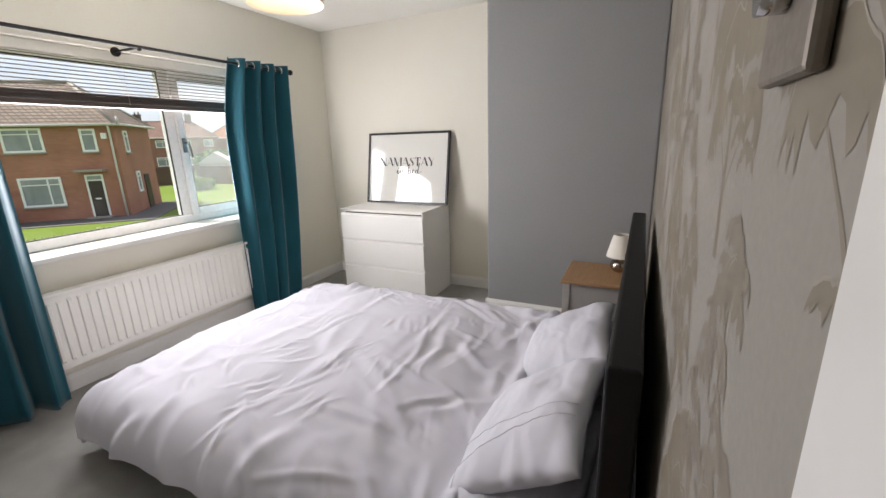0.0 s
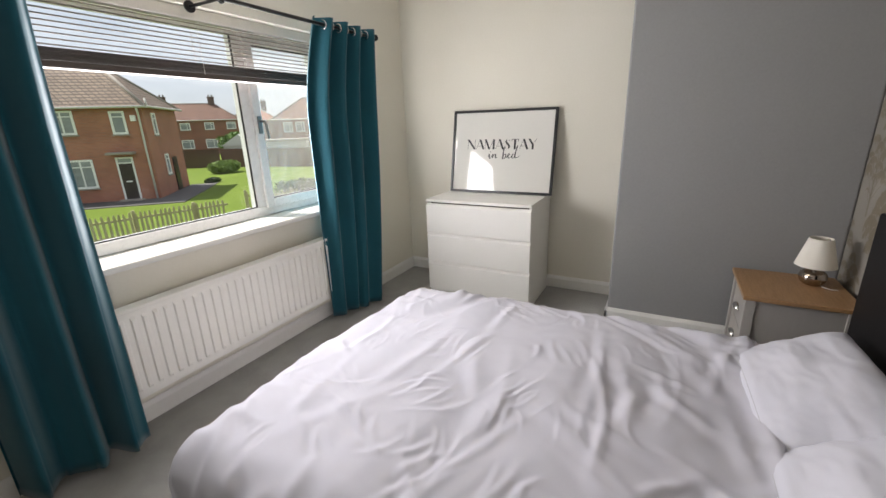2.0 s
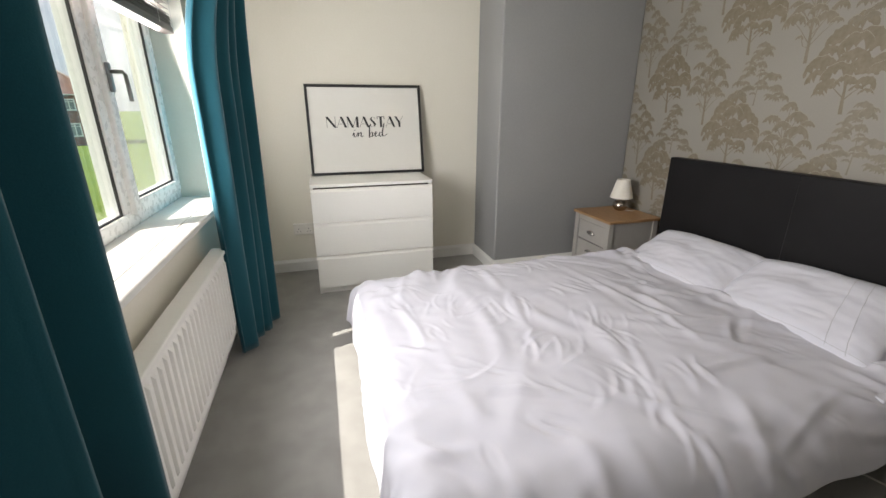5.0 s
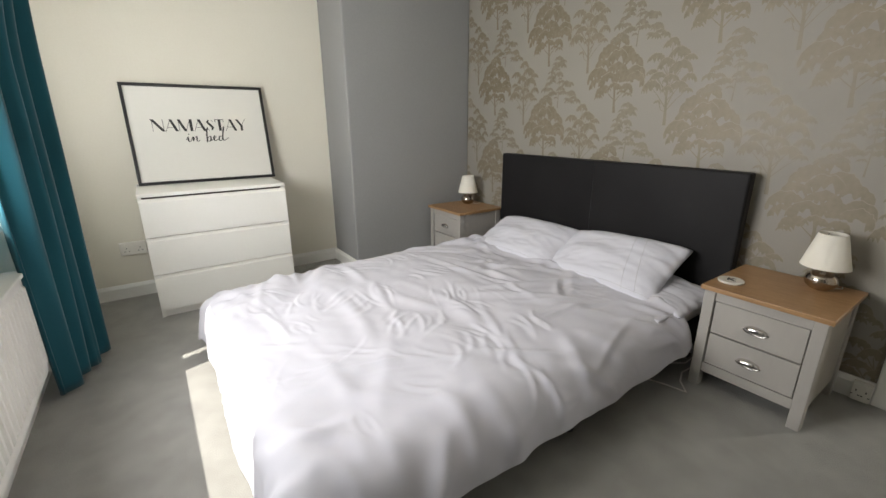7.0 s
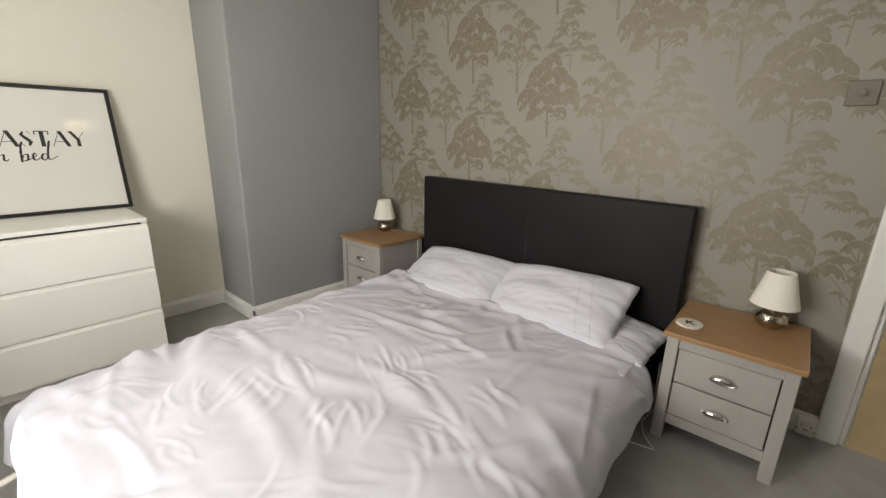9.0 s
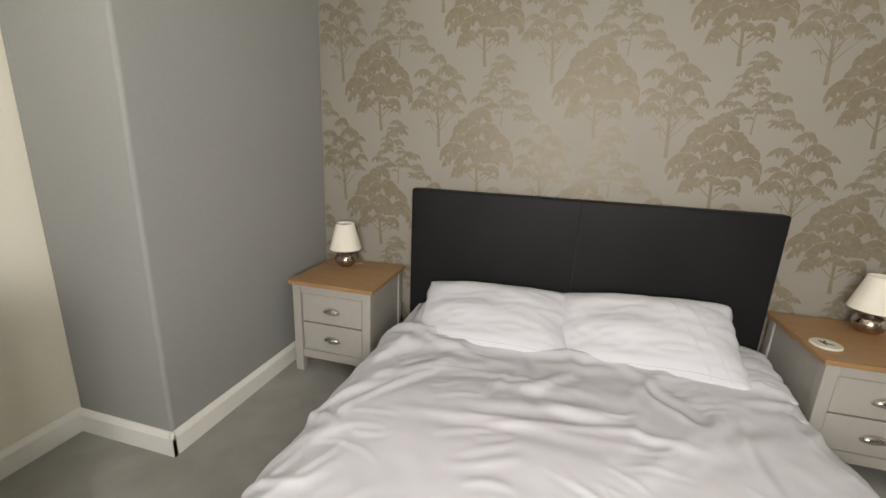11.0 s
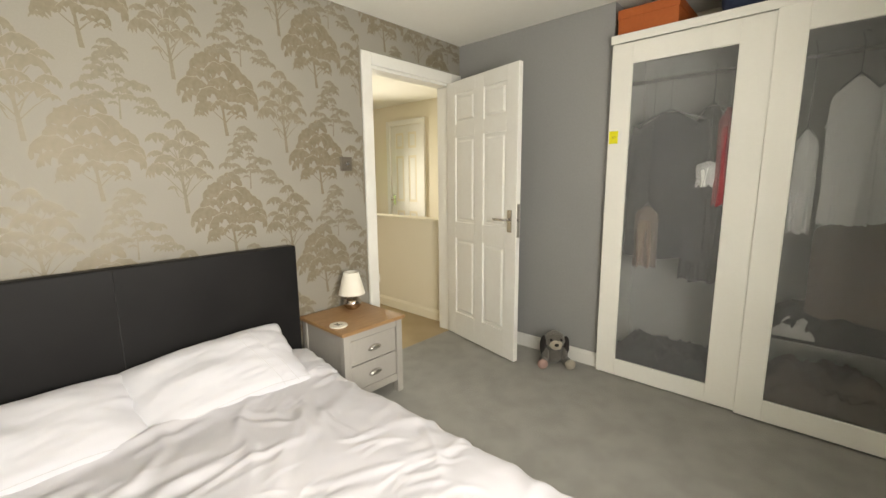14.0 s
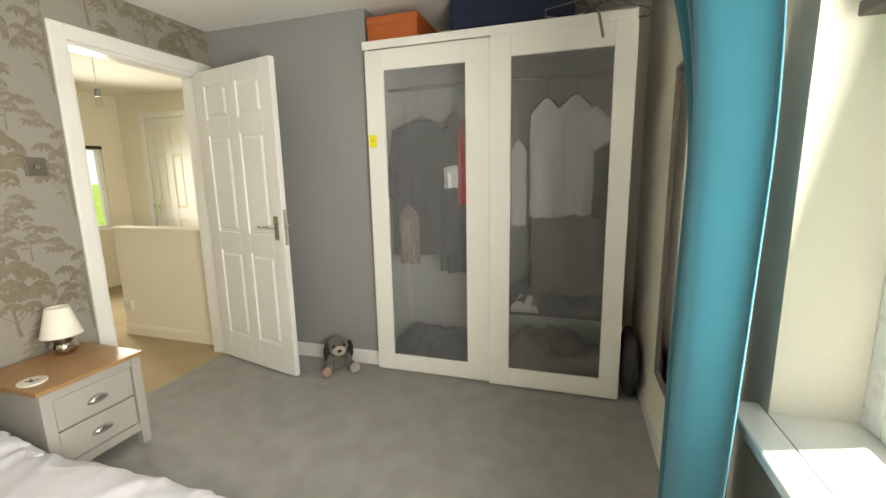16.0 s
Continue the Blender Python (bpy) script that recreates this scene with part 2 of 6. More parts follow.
def frosted_material():
    """Grey satin glass: part of the light is scattered by the face, the rest passes blurred."""
    m = bpy.data.materials.new("grey_frosted_glass")
    m.use_nodes = True
    n, l = m.node_tree.nodes, m.node_tree.links
    p = n["Principled BSDF"]
    p.inputs["Base Color"].default_value = (0.22, 0.222, 0.222, 1)
    p.inputs["Roughness"].default_value = 0.38
    rf = n.new("ShaderNodeBsdfRefraction")
    rf.inputs["Color"].default_value = (0.96, 0.97, 0.98, 1)
    rf.inputs["Roughness"].default_value = 0.265
    rf.inputs["IOR"].default_value = 1.1
    mx = n.new("ShaderNodeMixShader")
    mx.inputs[0].default_value = 0.70
    l.new(p.outputs[0], mx.inputs[1])
    l.new(rf.outputs[0], mx.inputs[2])
    l.new(mx.outputs[0], n["Material Output"].inputs["Surface"])
    return m


def glow_material(name, colour, strength):
    m = bpy.data.materials.new(name)
    m.use_nodes = True
    p = m.node_tree.nodes["Principled BSDF"]
    p.inputs["Base Color"].default_value = (*colour, 1)
    p.inputs["Emission Color"].default_value = (*colour, 1)
    p.inputs["Emission Strength"].default_value = strength
    return m


M_glass = glass_material()
M_glass_hazy = glass_material(0.11)
M_frost = frosted_material()
M_bulb = glow_material("warm_lit_bulb", (1.0, 0.78, 0.48), 25.0)
M_bulb_off = glass_material()


# ---- building helpers ----
def box(bm, x0, x1, y0, y1, z0, z1, bevel=0.0, seg=2, mi=0):
    v = [bm.verts.new((x, y, z)) for z in (z0, z1) for y in (y0, y1) for x in (x0, x1)]
    fs = [bm.faces.new([v[i] for i in q]) for q in ((0, 2, 3, 1), (4, 5, 7, 6), (0, 1, 5, 4), (2, 6, 7, 3), (0, 4, 6, 2), (1, 3, 7, 5))]
    for f in fs:
        f.material_index = mi
    if bevel:
        es = list({e for f in fs for e in f.edges})
        bmesh.ops.bevel(bm, geom=es, offset=bevel, segments=seg, profile=0.5, affect="EDGES")
    return fs


def lathe(bm, profile, n=28, at=(0, 0, 0), mi=0, cap=True):
    """A turned shape about z from (radius, height) pairs."""
    rings = []
    for r, z in profile:
        rings.append([bm.verts.new((at[0] + r * math.cos(2 * math.pi * i / n), at[1] + r * math.sin(2 * math.pi * i / n), at[2] + z)) for i in range(n)])
    for a, b in zip(rings, rings[1:]):
        for i in range(n):
            f = bm.faces.new((a[i], a[(i + 1) % n], b[(i + 1) % n], b[i]))
            f.material_index = mi
            f.smooth = True
    if cap:
        for ring, flip in ((rings[0], True), (rings[-1], False)):
            f = bm.faces.new(ring[::-1] if flip else ring)
            f.material_index = mi


def tube(bm, pts, r, n=8, mi=0):
    """A round rod along points."""
    rings = []
    pts = [Vector(p) for p in pts]
    for i, p in enumerate(pts):
        d = (pts[min(i + 1, len(pts) - 1)] - pts[max(i - 1, 0)]).normalized()
        u = d.orthogonal().normalized() if i == 0 else (rings_u - d * rings_u.dot(d)).normalized()
        rings_u = u
        w = d.cross(u)
        rings.append([bm.verts.new(p + r * (math.cos(2 * math.pi * k / n) * u + math.sin(2 * math.pi * k / n) * w)) for k in range(n)])
    for a, b in zip(rings, rings[1:]):
        for k in range(n):
            f = bm.faces.new((a[k], a[(k + 1) % n], b[(k + 1) % n], b[k]))
            f.smooth, f.material_index = True, mi
    f = bm.faces.new(rings[0][::-1])
    f.material_index = mi
    f = bm.faces.new(rings[-1])
    f.material_index = mi


def ball(bm, c, r, sx=1, sy=1, sz=1, sub=3, mi=0, rot=None):
    m = Matrix.Translation(c) @ (rot or Matrix()) @ Matrix.Diagonal((r * sx, r * sy, r * sz, 1))
    res = bmesh.ops.create_icosphere(bm, subdivisions=sub, radius=1, matrix=m)
    for v in res["verts"]:
        for f in v.link_faces:
            f.material_index, f.smooth = mi, True


def to_mesh(name, bm, *mats):
    bmesh.ops.recalc_face_normals(bm, faces=bm.faces)
    me = bpy.data.meshes.new(name)
    bm.to_mesh(me)
    bm.free()
    for m in mats:
        me.materials.append(m)
    return me


def part(name, bm, mats, parent, label="", kind=""):
    ob = new(name, to_mesh(name, bm, *(mats if isinstance(mats, (list, tuple)) else [mats])))
    ob.parent = parent
    return tagged(ob, label, kind=kind)


def thing(name, at, label, category, group="", rz=0.0, kind=""):
    ob = new(name)
    ob.empty_display_size = 0.1
    ob.matrix_world = pose(*at, 0, 0, rz)
    return tagged(ob, label, category, group, kind)


def solid(name, bm, mats, label, category="", kind="structure"):
    ob = new(name, to_mesh(name, bm, *(mats if isinstance(mats, (list, tuple)) else [mats])))
    return tagged(ob, label, category or name.split("_")[0], kind=kind)


def lettering(name, words, size, m, mats, parent, shear=0.0, extrude=0.0004, spacing=1.0, width=None, label="", offset=0.0):
    cu = bpy.data.curves.new(name, "FONT")
    cu.body, cu.size, cu.shear, cu.extrude, cu.align_x, cu.align_y = words, size, shear, extrude, "CENTER", "CENTER"
    cu.space_character, cu.offset = spacing, offset
    tmp = bpy.data.objects.new(name, cu)
    scene.collection.objects.link(tmp)
    bpy.context.view_layer.update()
    me = bpy.data.meshes.new_from_object(tmp.evaluated_get(bpy.context.evaluated_depsgraph_get()))
    bpy.data.objects.remove(tmp)
    bpy.data.curves.remove(cu)
    if width:
        xs = [v.co.x for v in me.vertices]
        k = width / (max(xs) - min(xs))
        for v in me.vertices:
            v.co.x *= k
    me.materials.clear()
    me.materials.append(mats)
    ob = new(name, me)
    ob.parent = parent
    ob.matrix_local = m
    return tagged(ob, label)


# ---- the room's shell ----
CEIL, SOUTH, EAST, BREAST, BREAST_Y = 2.30, -2.88, 4.17, 0.45, -1.09
WX0, WX1, WZ0, WZ1 = 0.80, 2.69, 0.775, 1.86
DX0, DX1, DZ1 = 3.268, 4.05, 2.00

bm = bmesh.new()
box(bm, 0, 4.70, SOUTH, 0.0, -0.10, 0.0)
solid("floor", bm, M_carpet, "grey cut-pile fitted carpet with brushed marks", "floor")

bm = bmesh.new()
box(bm, 2.2, 5.75, 0.0, 3.1, -0.10, -0.002)
solid("floor_landing", bm, M_hallcarpet, "beige fitted carpet on the landing", "floor")

bm = bmesh.new()
box(bm, -0.1, 4.8, SOUTH - 0.3, 0.1, CEIL, CEIL + 0.12)
solid("ceiling", bm, M_ceil, "white painted ceiling with a light texture", "ceiling")

bm = bmesh.new()
box(bm, 2.2, 5.75, 0.1, 3.1, CEIL + 0.03, CEIL + 0.15)
solid("ceiling_landing", bm, M_ceil, "white ceiling over the landing", "ceiling")


def two_sided(bm):
    for f in bm.faces:
        f.material_index = 1 if f.calc_center_median().y > 0.05 else 0


bm = bmesh.new()
box(bm, -0.1, DX0, 0, 0.1, 0, CEIL)
box(bm, DX1, 4.80, 0, 0.1, 0, CEIL)
box(bm, DX0, DX1, 0, 0.1, DZ1, CEIL)
bm.normal_update()
two_sided(bm)
wall_north = solid("wall_north", bm, [M_paper, M_land], "beige wallpaper with a pattern of golden trees", "wall")

bm = bmesh.new()
box(bm, -0.1, 0, SOUTH - 0.3, 0, 0, CEIL)
solid("wall_west", bm, M_cream, "cream painted alcove wall", "wall")

bm = bmesh.new()
box(bm, 0, BREAST, BREAST_Y, 0, 0, CEIL, 0.012, 3)
solid("wall_chimney_breast", bm, M_grey, "mid-grey painted chimney breast with soft corners", "wall")

bm = bmesh.new()
box(bm, EAST, 4.80, -1.215, 0, 0, CEIL)
solid("wall_east", bm, M_grey, "mid-grey painted wall beside the door", "wall")

bm = bmesh.new()
box(bm, 4.70, 4.80, SOUTH, -1.215, 0, CEIL)
solid("wall_east_alcove", bm, M_cream, "cream painted back wall of the wardrobe alcove", "wall")

bm = bmesh.new()
box(bm, -0.1, WX0, SOUTH - 0.26, SOUTH, 0, CEIL)
box(bm, WX1, 4.80, SOUTH - 0.26, SOUTH, 0, CEIL)
box(bm, WX0, WX1, SOUTH - 0.26, SOUTH, 0, WZ0 - 0.03)
box(bm, WX0, WX1, SOUTH - 0.26, SOUTH, WZ1, CEIL)
solid("wall_south", bm, M_cream, "cream painted outer wall around the window", "wall")

# landing walls
bm = bmesh.new()
box(bm, 4.15, 4.24, 0.1, 1.17, 0, 0.90)
box(bm, 4.13, 4.26, 0.1, 1.19, 0.90, 0.925, 0.004)
solid("wall_landing_half", bm, M_land, "warm cream half wall along the stairwell", "wall")
bm = bmesh.new()
box(bm, 5.65, 5.75, 0.1, 3.1, 0, CEIL + 0.03)
solid("wall_landing_east", bm, M_land, "warm cream landing wall with a white door", "wall")
bm = bmesh.new()
box(bm, 2.2, 4.75, 3.0, 3.1, 0, CEIL + 0.03)
box(bm, 5.40, 5.65, 3.0, 3.1, 0, CEIL + 0.03)
box(bm, 4.75, 5.40, 3.0, 3.1, 0, 0.72)
box(bm, 4.75, 5.40, 3.0, 3.1, 1.72, CEIL + 0.03)
solid("wall_landing_north", bm, M_land, "warm cream landing wall around a small window", "wall")
# Unseen wall, added to stop the sun from entering the stairwell.
bm = bmesh.new()
box(bm, 4.80, 5.75, 0.0, 0.1, 0, CEIL + 0.03)
solid("wall_landing_south", bm, M_land, "unseen warm cream wall added to keep sun out of the stairwell", "wall")
bm = bmesh.new()
box(bm, 2.1, 2.2, 0.1, 3.1, 0, CEIL + 0.03)
solid("wall_landing_west", bm, M_land, "warm cream landing end wall", "wall")


def skirting(bm, x0, y0, x1, y1, h=0.095, d=0.016, side=1):
    """A moulded board along a wall; the room lies to the left of the line when side is 1."""
    a, b = Vector((x0, y0, 0)), Vector((x1, y1, 0))
    n = Vector((-(b - a).y, (b - a).x, 0)).normalized() * side
    prof = ((0.001, 0), (d, 0), (d, h - 0.022), (d * 0.6, h - 0.008), (d * 0.35, h), (0.001, h))
    ra = [bm.verts.new(a + n * u + Vector((0, 0, z))) for u, z in prof]
    rb = [bm.verts.new(b + n * u + Vector((0, 0, z))) for u, z in prof]
    for i in range(len(prof) - 1):
        bm.faces.new((ra[i], ra[i + 1], rb[i + 1], rb[i]))
    bm.faces.new(ra)
    bm.faces.new(rb[::-1])


bm = bmesh.new()
skirting(bm, 0, BREAST_Y, 0, SOUTH, side=1)
skirting(bm, BREAST, 0, BREAST, BREAST_Y - 0.016)
skirting(bm, BREAST + 0.016, BREAST_Y, 0, BREAST_Y)
skirting(bm, 0, SOUTH, 4.70, SOUTH)
skirting(bm, 3.196, 0, BREAST, 0)
skirting(bm, EAST, -1.215, EAST, 0)
solid("baseboard", bm, M_trim, "white gloss skirting board round the room", "skirting board")

bm = bmesh.new()
skirting(bm, 4.15, 1.17, 4.15, 0.1, side=-1)
solid("baseboard_landing", bm, M_land, "cream skirting of the landing half wall", "skirting board")


# ---- the wallpaper's printed trees ----
def tuft(bm, cx, cz, w, h, rnd, lift, rim, tilt=0.0, fringe=0.5, solid_part=0.9):
    """One umbrella of printed foliage: a domed top, a scalloped hanging fringe below and a pale line along its crest."""
    n = 20
    ca, sa = math.cos(tilt), math.sin(tilt)
    cols = []
    for i in range(n + 1):
        x = -math.cos(math.pi * i / n)
        dome = max(0.0, 1 - x * x) ** 0.5
        top = h * dome * rnd.uniform(0.84, 1.08) - 0.28 * h * x * x
        low = top - h * (0.12 + solid_part * dome * (0.50 + fringe * rnd.uniform(0.0, 0.9)) * rnd.uniform(0.6, 1.3))
        cols.append((x * w, top, low))
    for mi, up, y in ((1, rim, lift), (0, 0.0, lift + 0.0000015)):
        if mi and not rim:
            continue
        vs = []
        for x, zt, zb in cols:
            vs.append(tuple(bm.verts.new((cx + x * ca - z * sa, -y, cz + x * sa + z * ca)) for z in (zt + up, zb)))
        for (a, c), (d, e) in zip(vs, vs[1:]):
            bm.faces.new((c, e, d, a)).material_index = mi


def trunk(bm, pts, w0, w1, lift=0.000002):
    prev = None
    for i, (x, z) in enumerate(pts):
        w = w0 + (w1 - w0) * i / (len(pts) - 1)
        cur = (bm.verts.new((x - w, -lift, z)), bm.verts.new((x + w, -lift, z)))
        if prev:
            bm.faces.new((prev[0], prev[1], cur[1], cur[0]))
        prev = cur


def finish_print(bm, mats):
    me = bpy.data.meshes.new("tree_motif")
    bm.to_mesh(me)
    bm.free()
    me.materials.append(mats)
    me.materials.append(M_tree_rim)
    return me


def tree_full(seed):
    """The heavy tree: overlapping domes stacked into a broad crown on a short forked trunk."""
    rnd = random.Random(seed)
    bm = bmesh.new()
    trunk(bm, [(0.010, 0.0), (0.004, 0.06), (0.0, 0.13)], 0.009, 0.005)
    trunk(bm, [(0.004, 0.06), (0.035, 0.095), (0.06, 0.115)], 0.004, 0.002, 0.000003)
    trunk(bm, [(0.004, 0.07), (-0.03, 0.10), (-0.05, 0.12)], 0.004, 0.002, 0.000004)
    rows = ((0.385, 0.0, 1), (0.335, 0.055, 2), (0.285, 0.105, 3), (0.235, 0.125, 3), (0.185, 0.12, 4), (0.135, 0.085, 3))
    k = 0
    for z, span, count in rows:
        for i in range(count):
            f = 0.0 if count == 1 else -1 + 2 * i / (count - 1)
            w = rnd.uniform(0.056, 0.076) * (0.75 if z < 0.15 else 1.0)
            k += 1
            tuft(bm, f * span + rnd.uniform(-0.010, 0.010), z - 0.018 * abs(f) + rnd.uniform(-0.012, 0.012), w, w * rnd.uniform(0.66, 0.84), rnd, 0.00001 + 0.000004 * k, 0.0026 if k % 2 else 0.0, -0.35 * f, 0.45, 1.45)
    for x, z in ((-0.105, 0.085), (0.085, 0.09), (0.045, 0.105)):
        k += 1
        tuft(bm, x, z, 0.030, 0.021, rnd, 0.00001 + 0.000004 * k, 0.0, rnd.uniform(-0.3, 0.3), 0.4)
    return finish_print(bm, M_tree_a)


def tree_airy(seed):
    """The open tree: a tall stem with separate layers of flat umbrellas and bare forks between them."""
    rnd = random.Random(seed)
    bm = bmesh.new()
    trunk(bm, [(0.012, 0.0), (0.006, 0.11), (-0.004, 0.20), (0.006, 0.36)], 0.0085, 0.0025)
    k = 0
    spots = ((0.0, 0.395, 0.045), (-0.075, 0.335, 0.050), (0.045, 0.345, 0.058), (0.10, 0.318, 0.038), (-0.02, 0.300, 0.050), (-0.10, 0.268, 0.036),
             (0.06, 0.270, 0.062), (-0.055, 0.238, 0.052), (0.015, 0.225, 0.046), (0.105, 0.222, 0.040), (-0.085, 0.190, 0.055), (0.055, 0.182, 0.058), (0.0, 0.172, 0.034), (-0.035, 0.115, 0.020), (0.10, 0.165, 0.030))
    for x, z, w in spots:
        k += 1
        trunk(bm, [(0.004, max(0.07, z - 0.10)), (x * 0.55, z - 0.035), (x, z + 0.005)], 0.0032, 0.0014, 0.000003 + 0.0000008 * k)
        tuft(bm, x + rnd.uniform(-0.008, 0.008), z, w, w * rnd.uniform(0.62, 0.86), rnd, 0.00002 + 0.000004 * k, 0.0022, rnd.uniform(-0.15, 0.15), 0.6, 1.15)
    return finish_print(bm, M_tree_b)


def tree_wispy(seed):
    """The far tree: a wide pyramid of thin sprays and small leaf marks, with hardly any stem."""
    rnd = random.Random(seed)
    bm = bmesh.new()
    trunk(bm, [(0.0, 0.11), (0.004, 0.2), (0.0, 0.36)], 0.0035, 0.0015)
    for k in range(50):
        t = rnd.random() ** 0.75
        z = 0.392 - 0.25 * t
        x = rnd.uniform(-1, 1) * (0.025 + 0.145 * t)
        w = rnd.uniform(0.018, 0.042)
        tuft(bm, x, z + 0.02 * math.cos(x * 18), w, w * rnd.uniform(0.45, 0.75), rnd, 0.00001 + 0.000004 * k, 0.0012 if k % 3 == 0 else 0.0, -1.6 * x + rnd.uniform(-0.25, 0.25), 0.7, 1.1)
    return finish_print(bm, M_tree_c)


PRINTS = [(tree_full(3), 0.0, 0.0), (tree_airy(8), 0.31, -0.07), (tree_wispy(14), 0.105, 0.235)]
for col in range(-2, 6):
    for row in range(-3, 3):
        for k, (me, dx, dz) in enumerate(PRINTS):
            x = 0.781 + 0.523 * col + dx
            z = 1.187 + 0.61 * row + (0.305 if col % 2 else 0.0) + dz
            if x < BREAST + 0.15 or x > 3.07 or z < 0.1 or z > CEIL - 0.44:
                continue
            ob = new("tree_motif", me)
            ob.matrix_world = pose(x, -0.00005 - 0.00012 * k, z)
            ob.parent = wall_north
# the prints cut by the ceiling, the skirting and the corners
def cut_print(me, x, z, y):
    bm = bmesh.new()
    bm.from_mesh(me)
    bm.transform(pose(x, y, z))
    for co, no in (((0, 0, CEIL - 0.003), (0, 0, 1)), ((0, 0, 0.097), (0, 0, -1)), ((BREAST + 0.002, 0, 0), (-1, 0, 0))):
        bmesh.ops.bisect_plane(bm, geom=bm.verts[:] + bm.edges[:] + bm.faces[:], plane_co=co, plane_no=no, clear_outer=True)
    if x < 3.35:
        bmesh.ops.bisect_plane(bm, geom=bm.verts[:] + bm.edges[:] + bm.faces[:], plane_co=(3.194, 0, 0), plane_no=(1, 0, 0), clear_outer=True) if z < 1.9 else None
    if z >= 1.6:
        bmesh.ops.bisect_plane(bm, geom=bm.verts[:] + bm.edges[:] + bm.faces[:], plane_co=(EAST - 0.002, 0, 0), plane_no=(1, 0, 0), clear_outer=True)
    if x >= 3.35:
        bmesh.ops.bisect_plane(bm, geom=bm.verts[:] + bm.edges[:] + bm.faces[:], plane_co=(0, 0, 2.09), plane_no=(0, 0, -1), clear_outer=True)
    if len(bm.faces) < 3:
        bm.free()
        return
    m2 = bpy.data.meshes.new("tree_motif")
    bm.to_mesh(m2)
    bm.free()
    for q in me.materials:
        m2.materials.append(q)
    ob = new("tree_motif", m2)
    ob.parent = wall_north


for col in range(-2, 8):
    for row in range(-3, 3):
        for k, (me, dx, dz) in enumerate(PRINTS):
            x = 0.781 + 0.523 * col + dx
            z = 1.187 + 0.61 * row + (0.305 if col % 2 else 0.0) + dz
            inside = BREAST + 0.15 <= x <= 3.07 and 0.1 <= z <= CEIL - 0.44
            if inside or not (BREAST - 0.12 < x < EAST + 0.12 and -0.35 < z < CEIL):
                continue
            if x > 3.07 and z < 1.60 and x > 3.32:
                continue
            cut_print(me, x, z, -0.00005 - 0.00012 * k)


# ---- doorway and doors ----
bm = bmesh.new()
box(bm, DX0 - 0.071, DX0 + 0.004, -0.020, -0.001, 0, DZ1 + 0.075, 0.006)
box(bm, DX1 - 0.004, EAST - 0.004, -0.020, -0.001, 0, DZ1 + 0.075, 0.006)
box(bm, DX0 + 0.004, DX1 - 0.004, -0.0195, -0.001, DZ1 - 0.004, DZ1 + 0.075, 0.006)
box(bm, DX0, DX0 + 0.022, -0.002, 0.115, 0, DZ1, 0.003)
box(bm, DX1 - 0.022, DX1, -0.002, 0.115, 0, DZ1, 0.003)
box(bm, DX0 + 0.022, DX1 - 0.022, -0.002, 0.115, DZ1 - 0.022, DZ1, 0.003)
box(bm, DX0 + 0.022, DX0 + 0.034, 0.04, 0.075, 0, DZ1 - 0.022)
box(bm, DX0 - 0.06, DX0, 0.101, 0.118, 0, DZ1 + 0.06, 0.005)
box(bm, DX1, DX1 + 0.06, 0.101, 0.118, 0, DZ1 + 0.06, 0.005)
box(bm, DX0, DX1, 0.101, 0.118, DZ1, DZ1 + 0.06, 0.005)
solid("trim_door_frame", bm, M_trim, "white painted door frame and architrave", "door frame")


